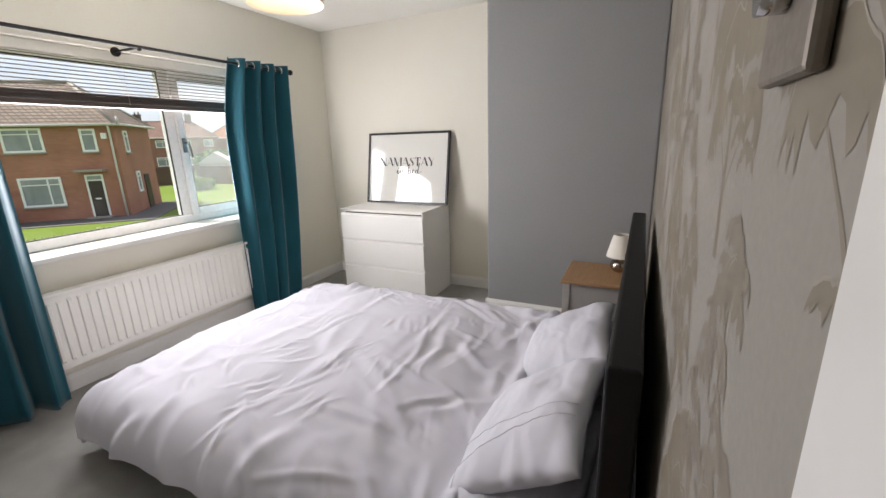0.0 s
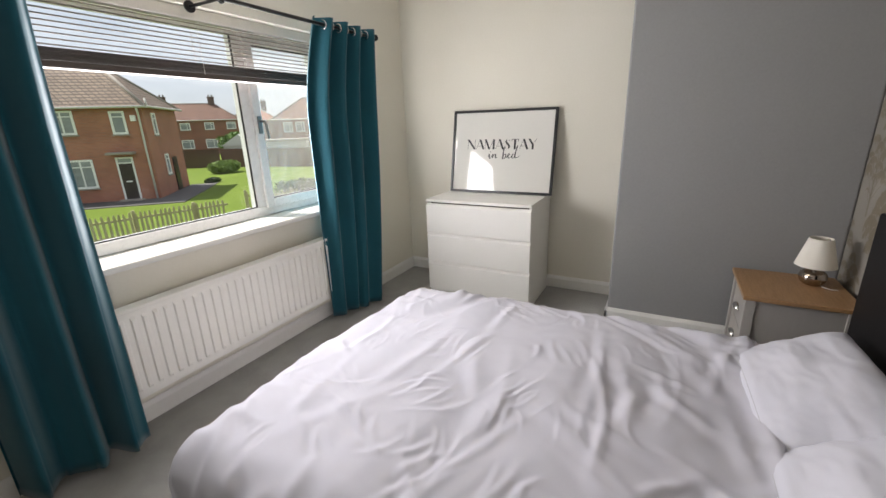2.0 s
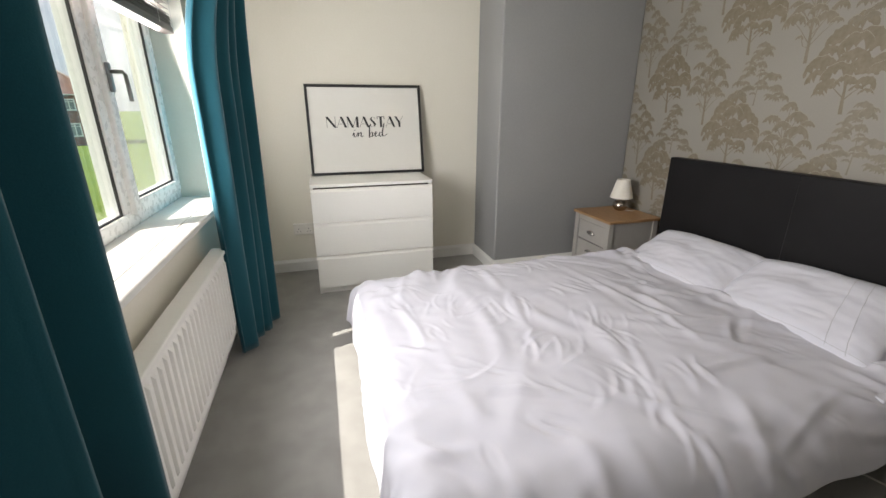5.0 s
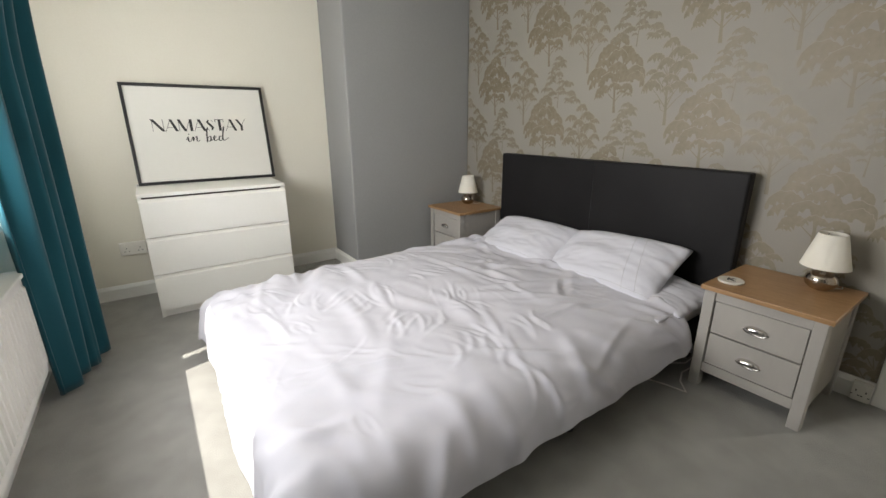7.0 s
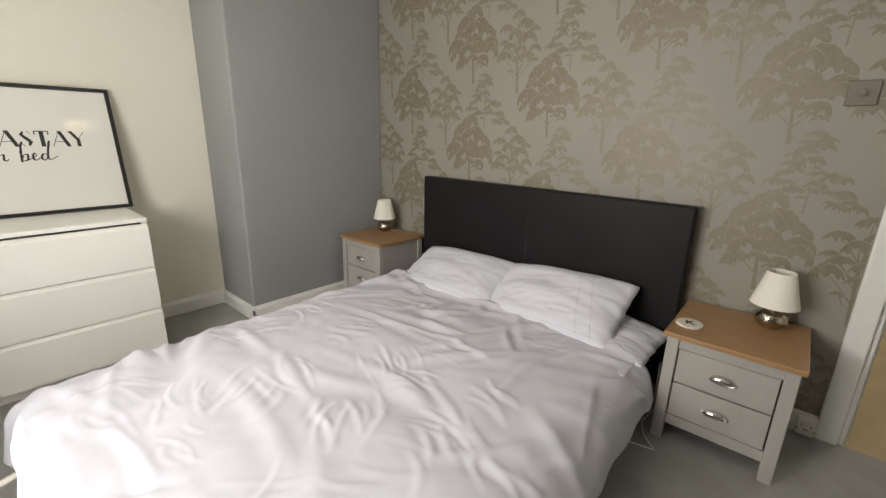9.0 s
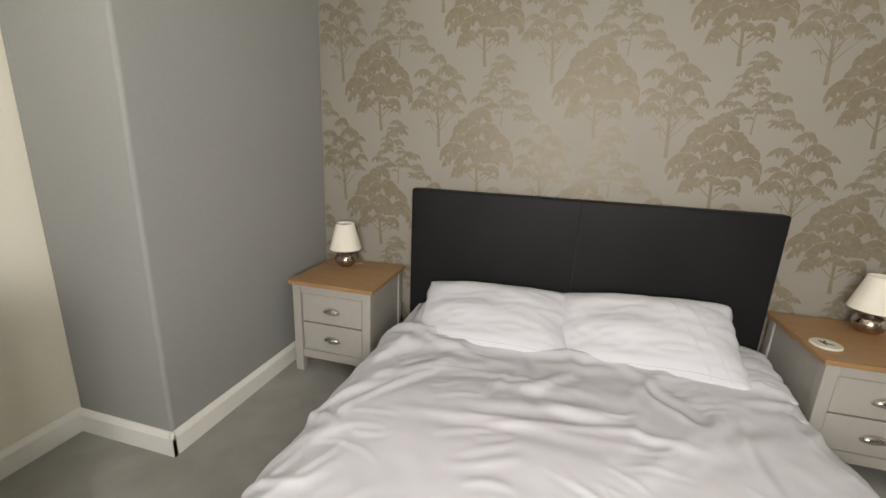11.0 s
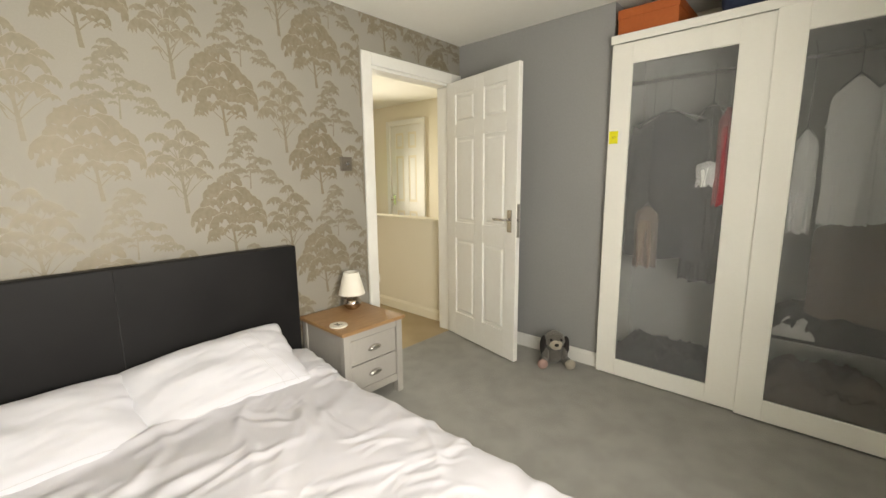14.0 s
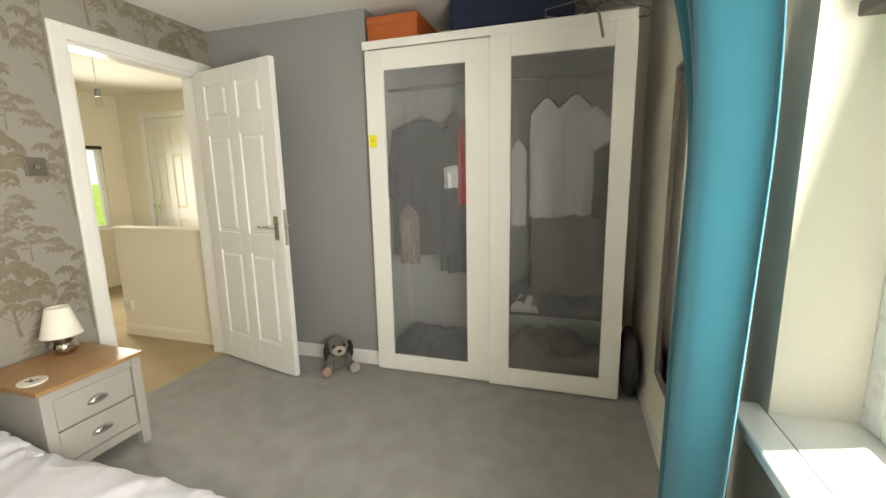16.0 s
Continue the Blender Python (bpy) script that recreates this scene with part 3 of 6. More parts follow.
def panel_door(name, label, at, rz, w, h, lever=True):
    """A six-panel moulded door, hinged at its local origin, along +x."""
    th = 0.036
    door = thing(name, at, label, "door", rz=rz, kind="structure")
    st, mid = 0.105, 0.095
    xs = [(st, w / 2 - mid / 2), (w / 2 + mid / 2, w - st)]
    zs = [(0.19, 0.80), (0.93, 1.57), (1.67, 1.885)]
    zs = [(a * h / 1.98, b * h / 1.98) for a, b in zs]
    bm = bmesh.new()
    for x0, x1 in ((0, st), (w / 2 - mid / 2, w / 2 + mid / 2), (w - st, w)):
        box(bm, x0, x1, -th, 0, 0, h, 0.002, 1)
    for x0, x1 in xs:
        zz = 0.0
        for a, b in zs + [(h, h)]:
            box(bm, x0, x1, -th + 0.0005, -0.0005, zz, a)
            zz = b
    part("frame", bm, M_trim, door)
    for x0, x1 in xs:
        for a, b in zs:
            bm = bmesh.new()
            box(bm, x0, x1, -th + 0.012, -0.012, a, b)
            for y0, y1 in ((-0.0125, -0.003), (-th + 0.003, -th + 0.0125)):
                i = 0.022
                q0 = [bm.verts.new((x, y0 if y0 > -0.02 else y1, z)) for x, z in ((x0 + i, a + i), (x1 - i, a + i), (x1 - i, b - i), (x0 + i, b - i))]
                j = 0.036
                q1 = [bm.verts.new((x, y1 if y0 > -0.02 else y0, z)) for x, z in ((x0 + j, a + j), (x1 - j, a + j), (x1 - j, b - j), (x0 + j, b - j))]
                for k in range(4):
                    bm.faces.new((q0[k], q0[(k + 1) % 4], q1[(k + 1) % 4], q1[k]))
                bm.faces.new(q1)
            part("panel", bm, M_trim, door)
    for sgn, y in ((1, 0.0), (-1, -th)):
        bm = bmesh.new()
        x = w - 0.058
        box(bm, x - 0.02, x + 0.02, min(y, y + sgn * 0.007), max(y, y + sgn * 0.007), 0.90, 1.05, 0.003)
        tube(bm, [(x, y + sgn * 0.005, 0.985), (x, y + sgn * 0.045, 0.985)], 0.009, 12)
        if lever:
            tube(bm, [(x + 0.008, y + sgn * 0.046, 0.985), (x - 0.05, y + sgn * 0.049, 0.986), (x - 0.115, y + sgn * 0.046, 0.983)], 0.0085, 12)
        else:
            ball(bm, (x, y + sgn * 0.05, 0.985), 0.022)
        part("handle", bm, M_chrome, door, "satin chrome lever handle" if lever else "round chrome knob")
    bm = bmesh.new()
    box(bm, w - 0.0005, w + 0.002, -th / 2 - 0.012, -th / 2 + 0.012, 0.87, 1.09)
    tube(bm, [(w, -th / 2, 0.985), (w + 0.012, -th / 2, 0.985)], 0.008, 8)
    part("latch", bm, M_chrome, door, "steel latch plate")
    for z in (0.22, h - 0.2):
        bm = bmesh.new()
        tube(bm, [(-0.004, 0.004, z - 0.045), (-0.004, 0.004, z + 0.045)], 0.006, 8)
        part("hinge", bm, M_chrome, door)
    return door


leaf_a = math.degrees(math.atan2(-0.755, -0.175))
panel_door("door_1", "white six-panel bedroom door standing open", (4.035, -0.025, 0.014), leaf_a, 0.775, 1.975)
panel_door("door_2", "closed white six-panel door on the landing", (5.645, 1.93, 0.005), 90, 0.64, 2.03, lever=False)
bm = bmesh.new()
box(bm, 5.62, 5.649, 1.855, 1.925, 0, 2.11, 0.004)
box(bm, 5.62, 5.649, 2.575, 2.645, 0, 2.11, 0.004)
box(bm, 5.62, 5.649, 1.925, 2.575, 2.04, 2.11, 0.004)
solid("trim_landing_door", bm, M_trim, "white architrave round the landing door", "door frame")

# landing window, blind and pendant
win = thing("window_2", (4.75, 3.0, 0.72), "small white landing window with daylight behind it", "window", kind="structure")
bm = bmesh.new()
box(bm, 0.0, 0.05, 0.03, 0.08, 0, 1.0, 0.004)
box(bm, 0.60, 0.65, 0.03, 0.08, 0, 1.0, 0.004)
box(bm, 0.05, 0.60, 0.03, 0.08, 0, 0.05, 0.004)
box(bm, 0.05, 0.60, 0.03, 0.08, 0.95, 1.0, 0.004)
part("window_frame", bm, M_upvc, win)
bm = bmesh.new()
box(bm, 0.05, 0.60, 0.052, 0.058, 0.05, 0.95)
part("pane", bm, M_glass, win).visible_shadow = False
rb = thing("roller_blind", (4.75, 2.985, 1.70), "dark rolled-up blind over the landing window", "blind")
bm = bmesh.new()
tube(bm, [(0.02, 0, 0), (0.63, 0, 0)], 0.018, 12)
part("roll", bm, M_gasket, rb)
pl = thing("pendant_light", (4.25, 1.25, CEIL + 0.03), "bare bulb on a white flex over the landing", "ceiling light")
bm = bmesh.new()
lathe(bm, [(0.045, 0), (0.045, -0.012), (0.02, -0.03), (0.008, -0.034)], 20)
part("ceiling_rose", bm, M_plastic, pl)
bm = bmesh.new()
tube(bm, [(0, 0, -0.03), (0.002, 0, -0.2), (0, 0, -0.30)], 0.0035)
part("flex", bm, M_plastic, pl)
bm = bmesh.new()
lathe(bm, [(0.01, -0.29), (0.02, -0.30), (0.021, -0.35), (0.014, -0.352)], 16)
part("lampholder", bm, M_steel, pl)
bm = bmesh.new()
lathe(bm, [(0.012, -0.350), (0.02, -0.37), (0.03, -0.40), (0.028, -0.425), (0.012, -0.443), (0.002, -0.446)], 20)
part("bulb", bm, M_bulb_off, pl)

# wooden shelf with pots beyond the doorway
sh = thing("wall_shelf", (3.02, 2.72, 0), "open walnut shelf unit on the landing", "shelf")
bm = bmesh.new()
box(bm, 0, 0.03, 0, 0.27, 0, 1.5, 0.002)
part("side_panel", bm, M_shelfwood, sh)
bm = bmesh.new()
box(bm, 0.47, 0.50, 0, 0.27, 0, 1.5, 0.002)
part("side_panel", bm, M_shelfwood, sh)
bm = bmesh.new()
box(bm, 0.03, 0.47, 0.255, 0.27, 0, 1.5)
part("back_panel", bm, M_shelfwood, sh)
for z in (0.05, 0.40, 0.75, 1.10, 1.45):
    bm = bmesh.new()
    box(bm, 0.03, 0.47, 0.002, 0.255, z, z + 0.025, 0.002)
    part("shelf", bm, M_shelfwood, sh)
for i, (x, z) in enumerate(((0.12, 0.075), (0.33, 0.425), (0.36, 0.075), (0.17, 0.425), (0.3, 0.775))):
    pot = thing("plant_pot", (3.02 + x, 2.83, z), "small white ceramic pot on the walnut shelf", "pot", "pots on the shelf")
    bm = bmesh.new()
    lathe(bm, [(0.035, 0), (0.05, 0.09), (0.053, 0.10), (0.045, 0.10), (0.042, 0.085)], 18)
    part("body", bm, M_terra, pot)

# ---- the window ----
win = thing("window_1", (0, -3.0, 0), "white plastic double-glazed window with one opening casement", "window", kind="structure")
MUL = 1.44


def ring(bm, x0, x1, z0, z1, y0, y1, w, bev=0.006):
    box(bm, x0, x0 + w, y0, y1, z0, z1, bev)
    box(bm, x1 - w, x1, y0, y1, z0, z1, bev)
    box(bm, x0 + w, x1 - w, y0 + 0.0005, y1 - 0.0005, z0, z0 + w, bev)
    box(bm, x0 + w, x1 - w, y0 + 0.0005, y1 - 0.0005, z1 - w, z1, bev)


bm = bmesh.new()
ring(bm, WX0, WX1, WZ0, WZ1, -0.10, -0.035, 0.058)
box(bm, MUL - 0.035, MUL + 0.035, -0.0985, -0.036, WZ0 + 0.058, WZ1 - 0.058, 0.005)
part("window_frame", bm, M_upvc, win)
bm = bmesh.new()
ring(bm, WX0 + 0.045, MUL - 0.022, WZ0 + 0.045, WZ1 - 0.045, -0.085, -0.018, 0.055)
sash = part("casement", bm, M_upvc, win, "white casement sash")
for x0, x1, z0, z1, y in ((WX0 + 0.1, MUL - 0.077, WZ0 + 0.1, WZ1 - 0.1, -0.052), (MUL + 0.035, WX1 - 0.058, WZ0 + 0.058, WZ1 - 0.058, -0.066)):
    bm = bmesh.new()
    box(bm, x0 - 0.004, x1 + 0.004, y - 0.012, y + 0.012, z0 - 0.004, z1 + 0.004)
    part("pane", bm, M_glass_hazy if x1 < MUL else M_glass, win).visible_shadow = False
    bm = bmesh.new()
    ring(bm, x0 - 0.001, x1 + 0.001, z0 - 0.001, z1 + 0.001, y + 0.013, y + 0.022, 0.007, 0)
    part("gasket", bm, M_gasket, win)
bm = bmesh.new()
box(bm, MUL - 0.062, MUL - 0.036, -0.018, -0.006, 1.27, 1.37, 0.004)
tube(bm, [(MUL - 0.049, -0.008, 1.34), (MUL - 0.049, 0.03, 1.34), (MUL - 0.052, 0.036, 1.33), (MUL - 0.060, 0.036, 1.24)], 0.007)
part("handle", bm, M_steel, win, "grey window handle")
bm = bmesh.new()
box(bm, WX0 - 0.0, WX1 + 0.0, SOUTH - 0.18, SOUTH + 0.001, WZ0 - 0.029, WZ0 - 0.001)
box(bm, WX0 - 0.045, WX1 + 0.045, SOUTH + 0.001, SOUTH + 0.068, WZ0 - 0.031, WZ0 - 0.001, 0.008, 3)
solid("window_sill", bm, M_trim, "deep white painted window sill", "window sill")

# blind gathered at the top of the window
bl = thing("venetian_blind", (0, -2.945, 0), "grey-brown wooden venetian blind, mostly raised", "blind")
BX0, BX1 = WX0 + 0.03, WX1 - 0.03
bm = bmesh.new()
box(bm, BX0, BX1, -0.03, 0.03, WZ1 - 0.055, WZ1 - 0.003, 0.004)
part("headrail", bm, M_rail, bl, "cream head rail")
nsl = 9
slat_me = None
for i in range(nsl):
    z = 1.628 + i * 0.0208
    if slat_me is None:
        bm = bmesh.new()
        pts = []
        for k in range(5):
            u = -1 + 2 * k / 4
            pts.append((u * 0.017, 0.003 * (1 - u * u)))
        lo = [[bm.verts.new((x, y, zz - 0.001)) for y, zz in pts] for x in (BX0 + 0.005, BX1 - 0.005)]
        up = [[bm.verts.new((x, y, zz + 0.0015)) for y, zz in pts] for x in (BX0 + 0.005, BX1 - 0.005)]
        for k in range(4):
            bm.faces.new((lo[0][k], lo[0][k + 1], lo[1][k + 1], lo[1][k]))
            bm.faces.new((up[0][k], up[0][k + 1], up[1][k + 1], up[1][k]))
        for s in (0, 1):
            for k in range(4):
                bm.faces.new((lo[s][k], lo[s][k + 1], up[s][k + 1], up[s][k]))
        for k in (0, 4):
            bm.faces.new((lo[0][k], lo[1][k], up[1][k], up[0][k]))
        slat_me = to_mesh("slat", bm, M_slat)
    ob = new("slat", slat_me)
    ob.parent = bl
    ob.matrix_local = pose(0, 0, z, -9)
# Gathered slats get the rail's dark brown, far darker than the hanging slats.
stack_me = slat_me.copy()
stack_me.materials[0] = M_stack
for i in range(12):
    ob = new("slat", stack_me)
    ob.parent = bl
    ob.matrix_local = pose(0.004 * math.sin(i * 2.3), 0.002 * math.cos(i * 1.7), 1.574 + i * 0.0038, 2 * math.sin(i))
bm = bmesh.new()
box(bm, BX0 + 0.003, BX1 - 0.003, -0.026, 0.026, 1.545, 1.571, 0.004)
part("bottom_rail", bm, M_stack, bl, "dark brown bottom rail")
for x in (BX0 + 0.2, (BX0 + BX1) / 2, BX1 - 0.2):
    for y in (-0.027, 0.027):
        bm = bmesh.new()
        tube(bm, [(x, y, 1.565), (x, y, WZ1 - 0.05)], 0.0012, 5)
        part("ladder_cord", bm, M_cord, bl)
bm = bmesh.new()
tube(bm, [(BX0 + 0.06, 0.034, WZ1 - 0.05), (BX0 + 0.055, 0.036, 1.5), (BX0 + 0.02, 0.05, 1.30)], 0.0013, 5)
part("pull_cord", bm, M_cord, bl)

# ---- curtains ----
pole = thing("curtain_pole", (0, -2.648, 1.85), "dark metal curtain pole with ball finials", "curtain pole")
bm = bmesh.new()
tube(bm, [(0.70, 0, 0), (2.86, 0, 0)], 0.0095, 14)
part("pole", bm, M_rod, pole)
for x, s in ((0.70, -1), (2.86, 1)):
    bm = bmesh.new()
    tube(bm, [(x, 0, 0), (x + s * 0.012, 0, 0)], 0.013, 12)
    ball(bm, (x + s * 0.026, 0, 0), 0.021)
    part("finial", bm, M_rod, pole)
for x in (1.79, 0.735, 2.83):
    bm = bmesh.new()
    tube(bm, [(x, -0.225, 0.0), (x, -0.03, 0.0), (x, 0.0, -0.010)], 0.007, 10)
    tube(bm, [(x, -0.231, 0.0), (x, -0.222, 0.0)], 0.026, 16)
    tube(bm, [(x, 0.012, -0.014), (x, 0.0, -0.016), (x, -0.012, -0.012)], 0.006, 8)
    part("bracket", bm, M_rod, pole)


def curtain(label, top0, top1, bot0, bot1, waves, seed, z0=0.03, depth=0.042, back0=0.0, back1=0.0, ramp=2.5, bend=2.2, phase=0.0):
    rnd = random.Random(seed)
    ph = [rnd.uniform(-0.5, 0.5) for _ in range(waves * 2 + 2)]
    ob = thing("curtain", (0, -2.648, 0), label, "curtain", "teal curtains")
    bm = bmesh.new()
    nu, nv, top = waves * 22, 44, 1.885
    grid = []
    for j in range(nv + 1):
        v = j / nv
        z = top + (z0 - top) * v
        row = []
        for i in range(nu + 1):
            u = i / nu
            w = u * waves * 2 * math.pi
            k = int(u * waves * 2)
            amp = depth * (1.0 - 0.30 * v + 0.25 * v * math.sin(k * 1.9 + seed)) * (1 + 0.25 * ph[k])
            lag = 0.55 * v * math.sin(2.1 * u * waves + seed)
            a, b = top0 + (bot0 - top0) * v ** bend, top1 + (bot1 - top1) * v
            x = a + (b - a) * (u + 0.02 * math.sin(w * 0.5 + 2 * v + seed) * v)
            y = amp * math.sin(w + lag * min(1.0, 4 * u) + phase) + 0.012 * v * math.sin(3 * v + u * 9 + seed) + (back0 + (back1 - back0) * u) * (min(1, v * ramp) if ramp <= 1 else math.sin(min(1, v * ramp) * math.pi / 2))
            row.append(bm.verts.new((x, y, z + 0.004 * math.sin(w + 1) * (v > 0.98))))
        grid.append(row)
    for j in range(nv):
        for i in range(nu):
            bm.faces.new((grid[j][i], grid[j][i + 1], grid[j + 1][i + 1], grid[j + 1][i])).smooth = True
    cloth = part("cloth", bm, M_teal, ob)
    so = cloth.modifiers.new("thickness", "SOLIDIFY")
    so.thickness = 0.003
    for i in range(waves * 2):
        u = (i - phase / math.pi) / (waves * 2)
        x = top0 + (top1 - top0) * min(0.985, max(0.015, u))
        bm = bmesh.new()
        pts = [(0.002 * math.sin(a), 0.022 * math.cos(a), 0.022 * math.sin(a)) for a in [2 * math.pi * q / 16 for q in range(17)]]
        tube(bm, [(x + p[0], p[1], 1.85 + p[2]) for p in pts], 0.004, 6)
        part("eyelet", bm, M_chrome, ob, "silver eyelet ring")
    return ob


curtain("long teal eyelet curtain drawn back beside the chest of drawers", 0.715, 1.225, 0.84, 1.225, 4, 2, back0=-0.015, back1=-0.125, ramp=3.2)
curtain("long teal eyelet curtain drawn back towards the wardrobe", 2.452, 2.83, 2.452, 2.86, 3, 5, depth=0.054, back0=-0.050, back1=-0.135, ramp=3.0, bend=1.0, phase=-math.pi / 2)

# ---- radiator ----
rad = thing("radiator", (1.17, SOUTH, 0), "white ribbed panel radiator below the window", "radiator")
RW = 1.27
bm = bmesh.new()
z0, z1, yf = 0.165, 0.582, 0.094
ribs = 28
prof = []
for i in range(ribs):
    c = RW * (i + 0.5) / ribs
    d = RW / ribs
    prof += [(c - d * 0.5, 0), (c - d * 0.26, 0), (c - d * 0.16, 1), (c + d * 0.16, 1), (c + d * 0.26, 0)]
prof.append((RW, 0))
levels = [(z0, 0), (z0 + 0.035, 0), (z0 + 0.05, 1), (z1 - 0.05, 1), (z1 - 0.035, 0), (z1, 0)]
g = [[bm.verts.new((x, yf - 0.009 + 0.009 * r * k, z)) for x, r in prof] for z, k in levels]
for a, b in zip(g, g[1:]):
    for i in range(len(prof) - 1):
        bm.faces.new((a[i], a[i + 1], b[i + 1], b[i])).smooth = False
part("front_panel", bm, M_rad, rad)
bm = bmesh.new()
box(bm, -0.002, RW + 0.002, 0.03, yf - 0.0095, z0, z1 - 0.012)
part("body", bm, M_rad, rad)
bm = bmesh.new()
box(bm, -0.004, RW + 0.004, 0.028, yf + 0.002, z1 - 0.011, z1 + 0.006, 0.004)
part("top_grille", bm, M_rad, rad)
for x in (0.2, RW - 0.2):
    bm = bmesh.new()
    box(bm, x - 0.02, x + 0.02, 0.001, 0.03, z0 + 0.05, z1 - 0.05)
    part("bracket", bm, M_rad, rad)
bm = bmesh.new()
tube(bm, [(RW + 0.03, 0.06, 0.0), (RW + 0.03, 0.06, z0 + 0.02), (RW, 0.06, z0 + 0.025)], 0.0075, 10)
part("pipe", bm, M_chrome, rad, "chrome radiator pipe")

# ---- bed ----
bed = thing("bed", (0, 0, 0), "double bed with a black faux-leather headboard and base", "bed")
bm = bmesh.new()
box(bm, 1.0, 2.633, -0.100, -0.038, 0.02, 0.912, 0.010, 3)
hb = part("headboard", bm, M_leather, bed, "tall black faux-leather headboard")
bm = bmesh.new()
tube(bm, [(1.816, -0.1002, 0.12), (1.816, -0.1002, 0.90)], 0.0016, 6)
part("seam", bm, M_black, hb)
bm = bmesh.new()
box(bm, 1.055, 2.585, -2.10, -0.101, 0.09, 0.190, 0.012, 2)
part("base", bm, M_leather, bed, "black upholstered bed base")
for x in (1.12, 2.56):
    for y in (-2.02, -1.16, -0.25):
        bm = bmesh.new()
        lathe(bm, [(0.022, 0), (0.024, 0.01), (0.03, 0.092)], 14, (x, y, 0))
        part("leg", bm, M_black, bed)

bm = bmesh.new()
box(bm, 1.065, 2.575, -2.09, -0.105, 0.191, 0.302, 0.05, 4)
tagged(new("mattress", to_mesh("mattress", bm, M_matt)), "white quilted mattress on the black bed base", "mattress")


def crease_field(px, py, seed=21):
    """Folds of a slept-under cover: soft billows, long drawn ridges with a hollow on one side, and clusters of short pulled creases."""
    rnd = random.Random(seed)
    h = np.zeros_like(px)
    jobs = []
    for _ in range(46):
        ang = rnd.gauss(-0.35, 0.45)
        jobs.append((rnd.uniform(-0.85, 0.85), rnd.uniform(0.05, 1.75), ang, rnd.uniform(0.14, 0.42), rnd.uniform(0.016, 0.034), rnd.uniform(0.006, 0.0145), rnd.uniform(-0.5, 0.5)))
    for _ in range(26):
        jobs.append((rnd.uniform(-0.8, 0.85), rnd.uniform(0.0, 0.55), rnd.gauss(-1.15, 0.35), rnd.uniform(0.10, 0.28), rnd.uniform(0.013, 0.026), rnd.uniform(0.006, 0.013), rnd.uniform(-0.6, 0.6)))
    for _ in range(9):
        cx, cy, ang = rnd.uniform(-0.8, 0.8), rnd.uniform(0.4, 1.8), rnd.uniform(-1.4, 1.4)
        for k in range(6):
            jobs.append((cx + rnd.uniform(-0.06, 0.06) - 0.045 * k * math.sin(ang), cy + rnd.uniform(-0.05, 0.05) + 0.045 * k * math.cos(ang), ang + rnd.uniform(-0.25, 0.25), rnd.uniform(0.05, 0.13), rnd.uniform(0.009, 0.014), rnd.uniform(0.0035, 0.007), rnd.uniform(-1, 1)))
    for k in range(30):
        s = rnd.choice((-1, 1))
        jobs.append((s * rnd.uniform(0.70, 0.98), rnd.uniform(0.1, 1.85), rnd.gauss(0.0, 0.3), rnd.uniform(0.10, 0.24), rnd.uniform(0.014, 0.030), rnd.uniform(0.007, 0.016), rnd.uniform(-0.5, 0.5)))
    for k in range(20):
        jobs.append((rnd.uniform(-0.85, 0.85), rnd.uniform(1.55, 1.95), rnd.gauss(1.57, 0.35), rnd.uniform(0.08, 0.22), rnd.uniform(0.014, 0.030), rnd.uniform(0.006, 0.014), rnd.uniform(-0.5, 0.5)))
    # fine wrinkles fanning out between the larger folds
    for _ in range(34):
        cx, cy, ang = rnd.uniform(-0.85, 0.85), rnd.uniform(0.05, 1.9), rnd.gauss(-0.5, 0.7)
        for k in range(rnd.randint(3, 6)):
            jobs.append((cx + rnd.uniform(-0.05, 0.05) - 0.032 * k * math.sin(ang), cy + rnd.uniform(-0.05, 0.05) + 0.032 * k * math.cos(ang), ang + rnd.uniform(-0.3, 0.3), rnd.uniform(0.05, 0.15), rnd.uniform(0.0065, 0.010), rnd.uniform(0.0018, 0.0045), rnd.uniform(-1, 1)))
    # the deep hollow near the foot, by the chest of drawers
    jobs.append((-0.42, 1.42, 0.95, 0.34, 0.060, -0.040, 0.9))
    jobs.append((-0.50, 1.33, 0.95, 0.36, 0.045, 0.022, 0.9))
    for cx, cy, ang, half, w, a, bow in jobs:
        c, s = math.cos(ang), math.sin(ang)
        u = (c * (px - cx) + s * (py - cy)) / half
        d = -s * (px - cx) + c * (py - cy) - bow * half * 0.35 * u * u
        ends = np.clip(1 - u * u, 0, 1)
        w = 1.1 * w
        h += 0.62 * a * ends * (np.exp(-(d / w) ** 2) - 0.55 * np.exp(-((d - 1.9 * w) / (1.3 * w)) ** 2))
    return h


def overhang(s, r):
    """At arc length s past the start of a rounded edge: how far out the cover lies and how far it has dropped."""
    q = r * math.pi / 2
    if s < q:
        return r * math.sin(s / r), r * (1 - math.cos(s / r))
    return r + 0.12 * (s - q), r + (s - q) * 0.99


